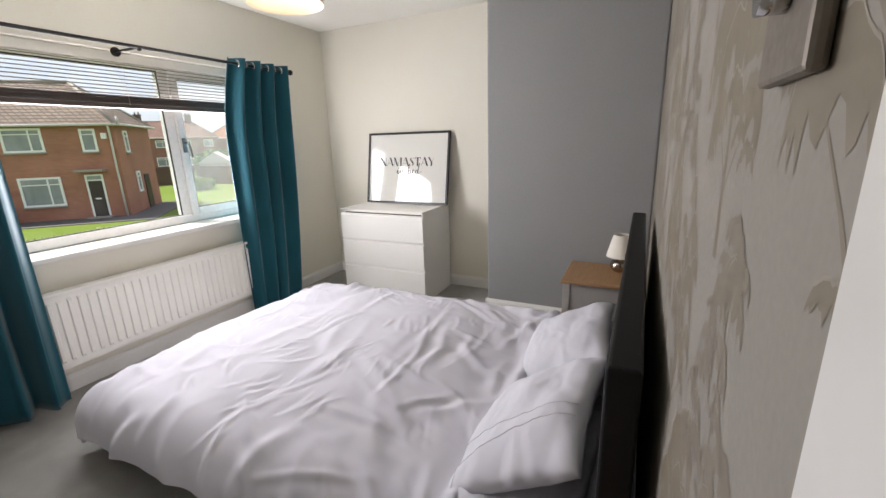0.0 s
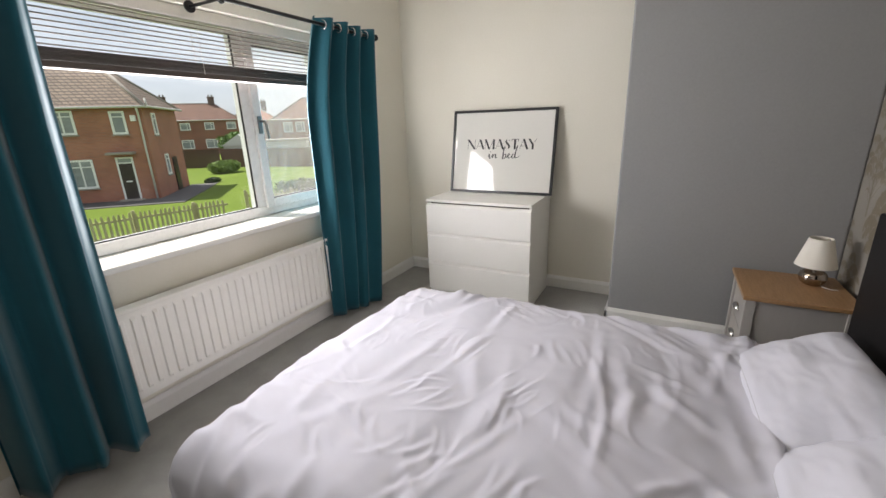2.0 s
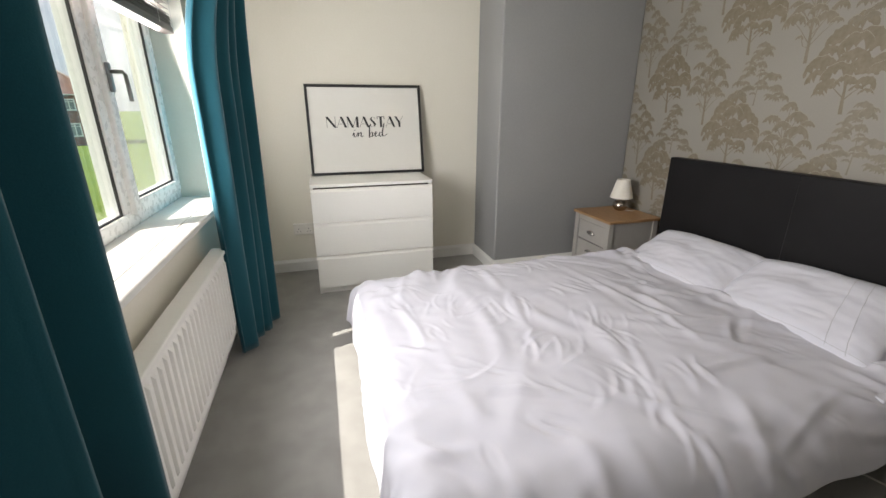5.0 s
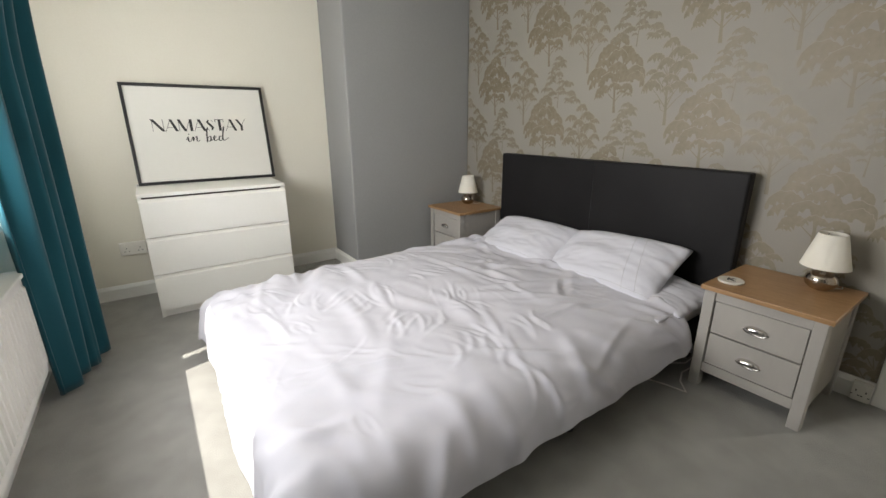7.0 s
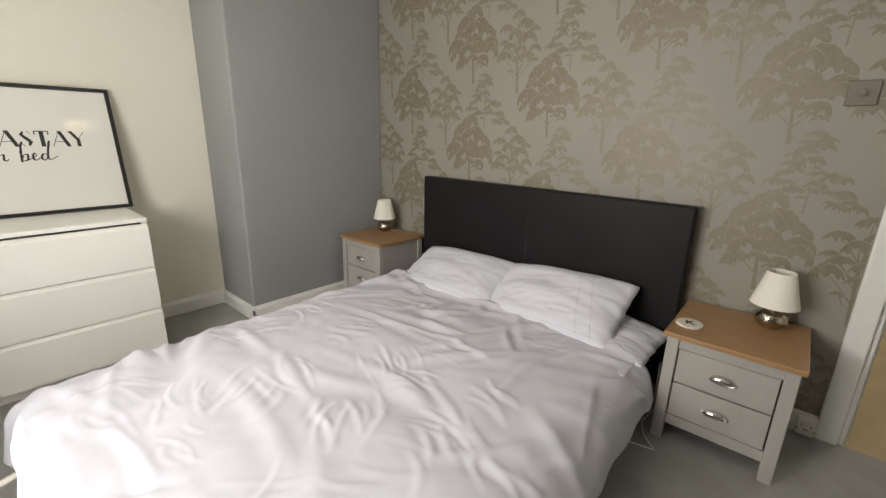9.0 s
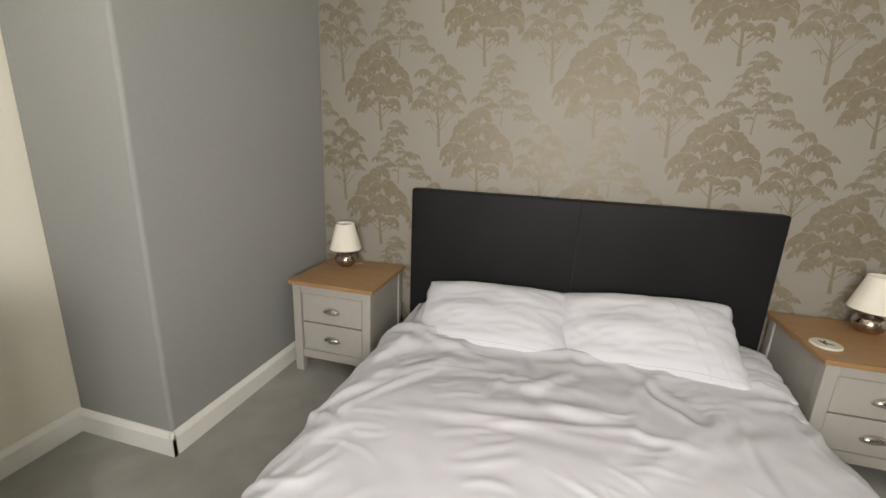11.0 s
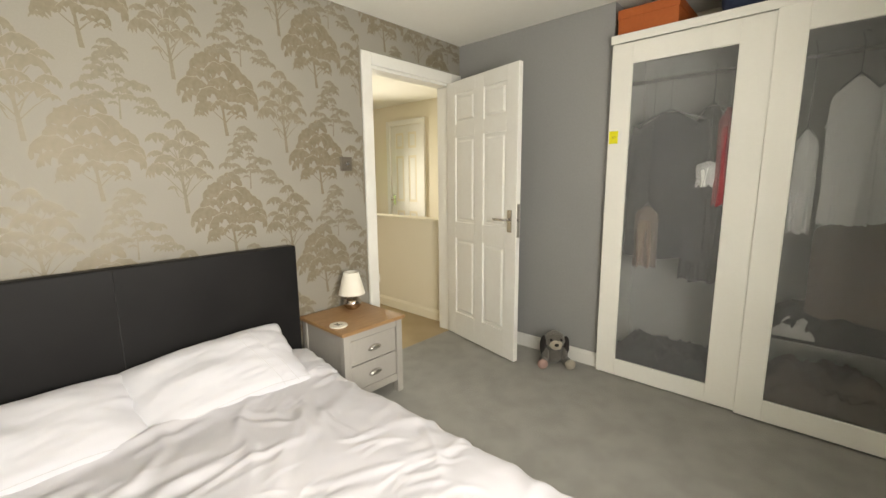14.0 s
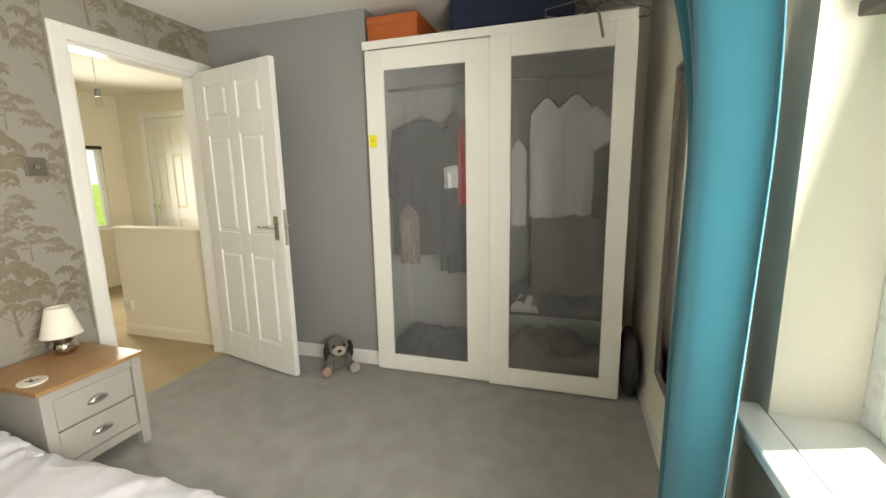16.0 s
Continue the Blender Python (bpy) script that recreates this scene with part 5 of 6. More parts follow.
for k, (x0, x1, y) in enumerate(((0.004, 0.772, 0.022), (0.768, WW + 0.004, 0.0))):
    bm = bmesh.new()
    z0, z1 = 0.012, WH - 0.046
    gx0, gx1, gz0, gz1 = (x0 + 0.119, x0 + 0.621, 0.120, 1.915) if k == 0 else (x0 + 0.118, x0 + 0.635, 0.125, 1.915)
    box(bm, x0, gx0, y, y + 0.02, z0, z1, 0.002, 1)
    box(bm, gx1, x1, y, y + 0.02, z0, z1, 0.002, 1)
    box(bm, gx0, gx1, y + 0.0004, y + 0.0196, z0, gz0, 0.002, 1)
    box(bm, gx0, gx1, y + 0.0004, y + 0.0196, gz1, z1, 0.002, 1)
    d2 = part("sliding_door", bm, M_white_lam, wd)
    bm = bmesh.new()
    box(bm, gx0 - 0.002, gx1 + 0.002, y + 0.008, y + 0.013, gz0 - 0.002, gz1 + 0.002)
    part("pane", bm, M_frost, d2, "grey frosted glass pane").visible_shadow = False


def hung_garment(name, label, category, x, z_top, length, wide, mats, sleeves=0.0, thick=0.035, seed=0, collar=True, y=0.30, rz=78):
    """A garment on a hanger on the wardrobe's rail, seen half from the side."""
    ob = thing(name, (4.075 + y, -1.235 - x, 0), label, category, "hung clothes", rz=90 + (170 - rz))
    bm = bmesh.new()
    n, m = 40, 26
    rows = []
    for j in range(m + 1):
        v = j / m
        z = z_top - length * v
        hw = wide * (0.20 + 0.80 * min(1, v * 8)) / 2 * (1 + 0.06 * v)
        th = thick * min(1, 0.25 + v * 3)
        rows.append([bm.verts.new((hw * math.cos(2 * math.pi * i / n) + 0.006 * math.sin(5 * v + i), th * math.sin(2 * math.pi * i / n) * (1 + 0.2 * math.sin(i * 1.9 + seed) * v) + 0.005 * v * math.sin(i * 0.9 + seed), z - (0.01 * math.sin(i + seed) if j == m else 0))) for i in range(n)])
    for a, b in zip(rows, rows[1:]):
        for i in range(n):
            bm.faces.new((a[i], a[(i + 1) % n], b[(i + 1) % n], b[i])).smooth = True
    bm.faces.new(rows[0])
    part("body", bm, mats, ob)
    if sleeves:
        for s in (-1, 1):
            bm = bmesh.new()
            spread = 0.11 if sleeves < 0.3 else 0.07
            rings = []
            for q in range(9):
                f = q / 8
                cx, cz = s * (wide * 0.36 + spread * f), z_top - 0.085 - sleeves * f
                rx = 0.045 + 0.035 * f if sleeves < 0.3 else 0.055 - 0.012 * f
                rings.append([bm.verts.new((cx + rx * math.cos(i * math.pi / 8) * 0.9, 0.022 * math.sin(i * math.pi / 8), cz + s * rx * 0.55 * math.cos(i * math.pi / 8))) for i in range(16)])
            for ra, rb in zip(rings, rings[1:]):
                for i in range(16):
                    bm.faces.new((ra[i], ra[(i + 1) % 16], rb[(i + 1) % 16], rb[i])).smooth = True
            bm.faces.new(rings[0])
            bm.faces.new(rings[-1])
            part("sleeve", bm, mats, ob)
    bm = bmesh.new()
    tube(bm, [(-wide * 0.42, 0, z_top - 0.05), (0, 0, z_top + 0.02), (wide * 0.42, 0, z_top - 0.05)], 0.006, 6)
    tube(bm, [(0, 0, z_top + 0.015), (0, 0, 1.835), (0.012, 0, 1.872), (0, 0, 1.884), (-0.015, 0, 1.868)], 0.002, 6)
    part("hanger", bm, M_steel, ob)
    return ob


hung_garment("shirt", "white short-sleeved shirt hung behind frosted glass", "shirt", 1.225, 1.70, 0.64, 0.19, M_shirt, 0.17, 0.030, 1, y=0.072, rz=173)
hung_garment("shirt", "long white shirt hung behind frosted glass", "shirt", 1.075, 1.69, 0.64, 0.16, M_shirt, 0, 0.022, 2, y=0.052, rz=170)
hung_garment("dress", "narrow white garment hung behind frosted glass", "garment", 0.922, 1.48, 0.48, 0.09, M_shirt, 0, 0.025, 3, y=0.060, rz=170)
hung_garment("jacket", "dark jacket hung behind frosted glass", "jacket", 0.30, 1.64, 0.85, 0.42, M_dark_cloth, 0.4, 0.05, 4, y=0.18, rz=170)
hung_garment("top", "red top hung behind frosted glass", "top", 0.605, 1.62, 0.50, 0.07, M_red_cloth, 0, 0.030, 5, y=0.060, rz=172)
hung_garment("coat", "dark coat hung behind frosted glass", "coat", 0.50, 1.66, 1.0, 0.20, M_dark_cloth, 0, 0.05, 6, y=0.24, rz=165)
hung_garment("blouse", "pale blouse hung behind frosted glass", "blouse", 0.535, 1.35, 0.13, 0.10, M_shirt, 0, 0.025, 7, y=0.060, rz=170)
hung_garment("jumper", "long taupe jumper hung behind frosted glass", "jumper", 1.20, 1.08, 0.50, 0.40, M_tan_cloth, 0, 0.05, 9, y=0.16, rz=172)
hung_garment("scarf", "pale scarf hung behind frosted glass", "scarf", 0.245, 1.10, 0.36, 0.12, M_tan_cloth, 0, 0.03, 8, y=0.062, rz=170)


def heap(name, label, x, y, z, w, d, h, mats, seed):
    """Clothes thrown in a loose pile: layered folds over a low uneven mound."""
    bm = bmesh.new()
    n = 34
    g = []
    for j in range(n + 1):
        row = []
        for i in range(n + 1):
            a, c = -1 + 2 * i / n, -1 + 2 * j / n
            edge = max(0.0, 1 - max(abs(a), abs(c)) ** 4)
            big = 0.62 + 0.55 * noise.noise(Vector((a * 1.4 + seed, c * 1.9, 3.0)))
            fold = (1 - abs(noise.noise(Vector((a * 2.5 + seed, c * 5 + a, 6.0))))) ** 4
            row.append(bm.verts.new((a * w / 2 * (1 + 0.08 * noise.noise(Vector((c * 3, seed, 1)))), c * d / 2 * (1 + 0.08 * noise.noise(Vector((a * 3, seed, 2)))), h * edge ** 0.5 * min(1.0, max(0.12, big * 0.8 + 0.3 * fold)))))
        g.append(row)
    for j in range(n):
        for i in range(n):
            bm.faces.new((g[j][i], g[j][i + 1], g[j + 1][i + 1], g[j + 1][i])).smooth = True
    rim = g[0] + [q[-1] for q in g[1:]] + g[-1][-2::-1] + [q[0] for q in g[-2:0:-1]]
    bm.faces.new(rim[::-1])
    ob = new(name, to_mesh(name, bm, mats))
    ob.location = (x, y, z)
    return tagged(ob, label, "clothes")


heap("folded_clothes", "charcoal clothes heaped on the wardrobe shelf", 4.37, -2.37, 0.44, 0.40, 0.66, 0.20, M_dark_cloth, 2)
heap("folded_clothes", "taupe clothes heaped in the wardrobe bottom", 4.36, -2.37, 0.056, 0.42, 0.66, 0.26, M_tan_cloth, 5)
heap("folded_clothes", "white bundle on the wardrobe shelf", 4.23, -2.20, 0.459, 0.13, 0.17, 0.10, M_shirt, 7)
heap("folded_clothes", "charcoal clothes heaped in the wardrobe bottom", 4.36, -1.61, 0.056, 0.42, 0.66, 0.22, M_dark_cloth, 9)

nt = thing("sticky_note", (4.0975, -1.272, 1.508), "small yellow sticky note on the wardrobe door", "note", rz=-90)
bm = bmesh.new()
box(bm, -0.026, 0.026, -0.0016, -0.0006, -0.037, 0.037)
part("paper", bm, M_note, nt)
bm = bmesh.new()
tube(bm, [(-0.010, -0.002, 0.008), (0.0, -0.002, -0.006), (0.006, -0.002, 0.006), (0.013, -0.002, -0.002)], 0.0012, 5)
part("scribble", bm, M_inner, nt)

# things on top of the wardrobe
ob = thing("storage_box", (4.33, -1.40, WH), "orange cardboard box on top of the wardrobe", "box")
bm = bmesh.new()
box(bm, -0.20, 0.20, -0.17, 0.15, 0.0, 0.105, 0.003, 1)
part("body", bm, M_orange, ob)
bm = bmesh.new()
box(bm, -0.204, 0.204, -0.174, 0.154, 0.10, 0.150, 0.003, 1)
part("lid", bm, M_orange, ob)
bm = bmesh.new()
box(bm, -0.26, 0.22, -0.34, 0.34, 0, 0.20, 0.05, 4)
for v in bm.verts:
    v.co += Vector((0.01, 0.02, 0.012)) * noise.noise(v.co * 7)
    v.co.z = max(0.0, v.co.z)
hold = thing("holdall", (4.38, -2.10, WH), "navy cloth holdall lying on top of the wardrobe", "bag")
part("body", bm, M_navy, hold)
bm = bmesh.new()
tube(bm, [(-0.23, -0.16, 0.19), (-0.24, -0.14, 0.212), (-0.24, 0.12, 0.212), (-0.23, 0.14, 0.19)], 0.011, 8)
part("handle", bm, M_navy, hold)
for k, (y, a, up) in enumerate(((-2.40, 12, 58), (-2.47, 38, 66), (-2.55, -22, 50), (-2.63, 8, 62))):
    hg = thing("coat_hanger", (4.15 + 0.012 * k, y, WH + 0.094 * math.sin(radians(up)) + 0.006), "grey wire coat hanger on top of the wardrobe", "coat hanger", "loose hangers")
    hg.matrix_world = pose(4.15 + 0.012 * k, y, WH + 0.094 * math.sin(radians(up)) + 0.006, 0, up, a)
    bm = bmesh.new()
    tube(bm, [(0, 0.02, 0.0), (0.06, 0.20, 0.002), (0.09, 0.19, 0.004), (0.09, -0.19, 0.004), (0.06, -0.20, 0.002), (0, -0.02, 0.0), (-0.03, 0.0, 0.006), (-0.06, 0.012, 0.012), (-0.085, -0.005, 0.014), (-0.07, -0.03, 0.01)], 0.004, 8)
    part("wire", bm, M_steel, hg)
st = thing("strap", (4.08, -2.55, WH), "grey strap hanging over the wardrobe's edge", "strap")
bm = bmesh.new()
tube(bm, [(0.16, 0.10, 0.03), (0.06, 0.05, 0.028), (-0.004, 0.0, 0.012), (-0.012, -0.01, -0.03), (-0.010, -0.03, -0.12)], 0.007, 8)
part("webbing", bm, M_steel, st)

# mirror on the window wall
mi = thing("wall_mirror", (3.555, SOUTH + 0.002, 1.035), "tall bronze-framed mirror on the cream wall", "mirror", rz=180)
bm = bmesh.new()
MW, MH, MF = 0.39, 1.37, 0.024
for x0, x1, z0, z1 in ((-MW / 2, -MW / 2 + MF, -MH / 2, MH / 2), (MW / 2 - MF, MW / 2, -MH / 2, MH / 2), (-MW / 2 + MF, MW / 2 - MF, -MH / 2, -MH / 2 + MF), (-MW / 2 + MF, MW / 2 - MF, MH / 2 - MF, MH / 2)):
    box(bm, x0, x1, -0.022, 0, z0, z1, 0.005, 2)
part("frame", bm, M_bronze, mi)
bm = bmesh.new()
box(bm, -MW / 2 + MF - 0.001, MW / 2 - MF + 0.001, -0.012, -0.004, -MH / 2 + MF - 0.001, MH / 2 - MF + 0.001)
part("glass", bm, M_mirror, mi, "silvered mirror glass")

# bag between wardrobe and wall
bm = bmesh.new()
ball(bm, (0, 0, 0.19), 1, 0.20, 0.055, 0.195, 4)
for v in bm.verts:
    v.co *= 1 + 0.10 * noise.noise(v.co * 8)
    v.co.z = max(0, v.co.z)
tagged(new("backpack", to_mesh("backpack", bm, M_dark_cloth)), "black backpack tucked between wardrobe and wall", "bag").location = (4.22, -2.806, 0)

# soft toy
toy = thing("soft_toy", (4.035, -0.965, 0.002), "grey plush dog with black ears sitting on the carpet", "soft toy", rz=38)
toy.scale = (0.94, 0.94, 0.94)


def plush(name, c, size, mats, label="", sub=3):
    bm = bmesh.new()
    ball(bm, c, 0.92, *size, sub)
    for v in bm.verts:
        v.co = v.co * 0.92 + (v.co - Vector(c)) * 0.08 + (v.co - Vector(c)) * 0.14 * noise.noise(v.co * 60)
    return part(name, bm, mats, toy, label)


plush("body", (0, 0, 0.085), (0.066, 0.078, 0.088), M_toy_grey)
plush("head", (-0.025, 0, 0.195), (0.076, 0.080, 0.074), M_toy_grey)
plush("muzzle", (-0.078, 0, 0.180), (0.045, 0.050, 0.042), M_toy_cream, "pale cream muzzle")
plush("nose", (-0.120, 0, 0.190), (0.015, 0.018, 0.013), M_toy_dark, "black nose", 2)
for s_ in (-1, 1):
    plush("ear", (-0.030, s_ * 0.088, 0.150), (0.040, 0.026, 0.082), M_toy_dark, "long black ear")
    plush("eye", (-0.084, s_ * 0.038, 0.218), (0.012, 0.012, 0.012), M_toy_dark, "black eye", 2)
    plush("leg", (-0.080, s_ * 0.090, 0.038), (0.066, 0.036, 0.036), M_toy_grey)
    plush("paw", (-0.132, s_ * 0.106, 0.040), (0.026, 0.040, 0.040), M_toy_pink if s_ > 0 else M_toy_cream, "pale soft paw")
    plush("arm", (-0.052, s_ * 0.072, 0.085), (0.028, 0.028, 0.066), M_toy_grey)

# electrics
sw = thing("light_switch", (3.056, -0.001, 1.37), "brushed metal dimmer switch on the wallpaper", "light switch")
bm = bmesh.new()
box(bm, -0.043, 0.043, -0.009, 0, -0.043, 0.043, 0.003, 2)
part("plate", bm, M_bronze, sw, "brushed bronze plate")
bm = bmesh.new()
tube(bm, [(0, -0.009, 0), (0, -0.022, 0)], 0.011, 18)
part("knob", bm, M_chrome, sw)


def socket(at, rz, label, w=0.146):
    ob = thing("wall_socket", at, label, "wall socket", rz=rz)
    bm = bmesh.new()
    box(bm, -w / 2, w / 2, -0.026, 0, -0.043, 0.043, 0.004, 2)
    part("plate", bm, M_plastic, ob)
    for x in (-w / 4, w / 4):
        bm = bmesh.new()
        box(bm, x - 0.012, x + 0.004, -0.029, -0.0262, 0.016, 0.030, 0.001, 1)
        part("rocker", bm, M_plastic, ob)
        bm = bmesh.new()
        for dx, dz, ww, hh2 in ((0, 0.004, 0.004, 0.008), (-0.011, -0.016, 0.007, 0.004), (0.011, -0.016, 0.007, 0.004)):
            box(bm, x + dx - ww / 2, x + dx + ww / 2, -0.0267, -0.0262, dz - hh2 / 2, dz + hh2 / 2)
        part("pin_holes", bm, M_gasket, ob)
    return ob


socket((3.165, -0.018, 0.052), 0, "white double socket set on the skirting board", 0.062)
socket((0.001, -2.49, 0.34), 90, "white double socket low on the cream wall")
socket((4.149, 1.10, 0.27), -90, "small white socket on the landing half wall", 0.086)

# pendant shade over the bed
pd = thing("pendant_lampshade", (1.90, -1.44, CEIL), "cream drum lampshade hung from the ceiling", "ceiling light")
bm = bmesh.new()
lathe(bm, [(0.05, 0), (0.05, -0.012), (0.018, -0.034), (0.006, -0.036)], 20)
part("ceiling_rose", bm, M_plastic, pd)
bm = bmesh.new()
tube(bm, [(0, 0, -0.03), (0, 0, -0.30)], 0.0035)
part("flex", bm, M_plastic, pd)
bm = bmesh.new()
lathe(bm, [(0.152, -0.445), (0.152, -0.235), (0.1505, -0.235), (0.1505, -0.445), (0.152, -0.445)], 48, cap=False)
part("shade", bm, M_shade, pd)
bm = bmesh.new()
lathe(bm, [(0.012, -0.30), (0.02, -0.32), (0.03, -0.36), (0.026, -0.385), (0.004, -0.40)], 20)
part("bulb", bm, M_bulb, pd, "lit warm bulb")

# ---- outdoors ----
G = -2.30


def courses_material(name, a, b, mortar, bw, bh, gap, rough=0.85, bump=0.6, offset=0.5):
    """Laid courses (bricks or tiles) in real size on upright or sloping faces."""
    m = bpy.data.materials.new(name)
    m.use_nodes = True
    n, l = m.node_tree.nodes, m.node_tree.links
    p = n["Principled BSDF"]
    co = n.new("ShaderNodeTexCoord")
    sp = n.new("ShaderNodeSeparateXYZ")
    ad = n.new("ShaderNodeMath")
    cb2 = n.new("ShaderNodeCombineXYZ")
    l.new(co.outputs["Object"], sp.inputs[0])
    l.new(sp.outputs[0], ad.inputs[0])
    l.new(sp.outputs[1], ad.inputs[1])
    l.new(ad.outputs[0], cb2.inputs[0])
    l.new(sp.outputs[2], cb2.inputs[1])
    br = n.new("ShaderNodeTexBrick")
    br.offset = offset
    br.inputs["Color1"].default_value = (*a, 1)
    br.inputs["Color2"].default_value = (*b, 1)
    br.inputs["Mortar"].default_value = (*mortar, 1)
    br.inputs["Scale"].default_value = 1.0
    br.inputs["Mortar Size"].default_value = gap
    br.inputs["Brick Width"].default_value = bw
    br.inputs["Row Height"].default_value = bh
    l.new(cb2.outputs[0], br.inputs["Vector"])
    no = n.new("ShaderNodeTexNoise")
    no.inputs["Scale"].default_value = 0.9
    no.inputs["Detail"].default_value = 8
    l.new(co.outputs["Object"], no.inputs["Vector"])
    mr = n.new("ShaderNodeMapRange")
    mr.inputs["To Min"].default_value = 0.62
    mr.inputs["To Max"].default_value = 1.35
    l.new(no.outputs["Fac"], mr.inputs["Value"])
    mu = n.new("ShaderNodeMixRGB")
    mu.blend_type = "MULTIPLY"
    mu.inputs[0].default_value = 1.0
    l.new(br.outputs["Color"], mu.inputs[1])
    l.new(mr.outputs[0], mu.inputs[2])
    l.new(mu.outputs[0], p.inputs["Base Color"])
    p.inputs["Roughness"].default_value = rough
    bp = n.new("ShaderNodeBump")
    bp.inputs["Strength"].default_value = bump
    bp.inputs["Distance"].default_value = 0.02
    bp.invert = True
    l.new(br.outputs["Fac"], bp.inputs["Height"])
    l.new(bp.outputs["Normal"], p.inputs["Normal"])
    return m


M_brick = courses_material("red_brick", (0.46, 0.172, 0.098), (0.36, 0.128, 0.076), (0.27, 0.21, 0.17), 0.235, 0.08, 0.010)
M_brick2 = courses_material("dark_red_brick", (0.32, 0.115, 0.075), (0.25, 0.088, 0.06), (0.24, 0.19, 0.16), 0.235, 0.08, 0.010)
M_tile = courses_material("brown_concrete_roof_tile", (0.23, 0.17, 0.125), (0.18, 0.135, 0.10), (0.075, 0.055, 0.042), 0.30, 0.17, 0.025, bump=1.0, offset=0.0)
M_tile2 = courses_material("reddish_roof_tile", (0.26, 0.145, 0.105), (0.20, 0.11, 0.08), (0.09, 0.055, 0.04), 0.30, 0.20, 0.025, bump=1.0, offset=0.0)
M_tile3 = courses_material("orange_roof_tile", (0.40, 0.16, 0.09), (0.33, 0.13, 0.07), (0.15, 0.07, 0.04), 0.30, 0.20, 0.025, bump=1.0, offset=0.0)
M_lawn = mat("lawn_grass", (0.115, 0.170, 0.025), (0.165, 0.230, 0.040), 0.95, scale=0.35, fine=16, bump=1.0, bump_dist=0.05, spec=0.1, lo=0.3, hi=0.7)
M_path = mat("grey_tarmac", (0.11, 0.105, 0.10), (0.085, 0.08, 0.078), 0.9, scale=0.8, fine=40, bump=0.5)
M_hedge = mat("hedge_leaf", (0.030, 0.055, 0.016), (0.055, 0.095, 0.025), 0.75, scale=3, fine=25, bump=0.3)
M_bush = mat("bright_shrub_leaf", (0.17, 0.26, 0.060), (0.23, 0.32, 0.085), 0.75, scale=3, fine=25, bump=0.3)
M_fence = mat("brown_fence_board", (0.115, 0.060, 0.038), (0.080, 0.042, 0.028), 0.85, scale=2, fine=30, bump=0.4, per_piece=0.4, stretch=(1, 1, 0.2))
M_picket = mat("weathered_picket", (0.48, 0.44, 0.27), (0.37, 0.34, 0.20), 0.9, scale=4, fine=40, bump=0.4, per_piece=0.3)
M_darkdoor = mat("dark_brown_door_paint", (0.035, 0.022, 0.020), (0.028, 0.018, 0.016), 0.4, bump=0.05)
M_wglass = mat("dim_window_glass", (0.34, 0.36, 0.38), (0.20, 0.22, 0.23), 0.22, scale=0.7, fine=3, bump=0, spec=0.5)
M_pipe = mat("white_downpipe", (0.62, 0.60, 0.57), (0.56, 0.54, 0.51), 0.5, bump=0.02)
M_stone = mat("concrete_canopy", (0.34, 0.31, 0.27), (0.28, 0.25, 0.22), 0.9, bump=0.3)
M_chim = courses_material("sooty_chimney_brick", (0.165, 0.105, 0.085), (0.12, 0.08, 0.066), (0.15, 0.125, 0.11), 0.235, 0.08, 0.010)
M_shedwall = mat("white_render", (0.62, 0.62, 0.60), (0.55, 0.55, 0.53), 0.85, bump=0.2)

bm = bmesh.new()
n = 40
vv = [[bm.verts.new((-900 + 1800 * i / n, -900 + 1800 * j / n, G)) for i in range(n + 1)] for j in range(n + 1)]
for j in range(n):
    for i in range(n):
        bm.faces.new((vv[j][i], vv[j][i + 1], vv[j + 1][i + 1], vv[j + 1][i]))
solid("ground", bm, M_lawn, "mown green lawn between the houses", "ground")

bm = bmesh.new()
box(bm, -0.1, 4.8, SOUTH - 0.26, 3.1, G, -0.101)
solid("wall_lower_storey", bm, M_brick, "red brick ground floor below the bedroom", "wall")


def house_window(parent, x0, x1, z0, z1, y=0.0, side=None, bars=1):
    """A window set in a house wall; side: build on the wall at x = side, along y."""
    def b(bm, a0, a1, d0, d1, c0, c1, **k):
        if side is None:
            box(bm, a0, a1, y + d0, y + d1, c0, c1, **k)
        else:
            box(bm, side - d1, side - d0, a0, a1, c0, c1, **k)
    bm = bmesh.new()
    f = 0.105
    b(bm, x0, x0 + f, -0.05, 0.06, z0, z1)
    b(bm, x1 - f, x1, -0.05, 0.06, z0, z1)
    b(bm, x0 + f, x1 - f, -0.049, 0.059, z0, z0 + f)
    b(bm, x0 + f, x1 - f, -0.049, 0.059, z1 - f, z1)
    for k in range(bars):
        c = x0 + (x1 - x0) * (0.68 if bars == 1 else (k + 1) / (bars + 1))
        b(bm, c - 0.035, c + 0.035, -0.048, 0.058, z0 + f, z1 - f)
    b(bm, x0 + f, x1 - f, -0.047, 0.057, z1 - (z1 - z0) * 0.27, z1 - (z1 - z0) * 0.27 + 0.05)
    w = part("window", bm, M_upvc, parent)
    bm = bmesh.new()
    b(bm, x0 + 0.02, x1 - 0.02, -0.01, 0.03, z0 + 0.02, z1 - 0.02)
    part("pane", bm, M_wglass, w)
    bm = bmesh.new()
    b(bm, x0 - 0.06, x1 + 0.06, -0.10, 0.02, z0 - 0.07, z0 - 0.001)
    part("sill", bm, M_stone, w)
    return w


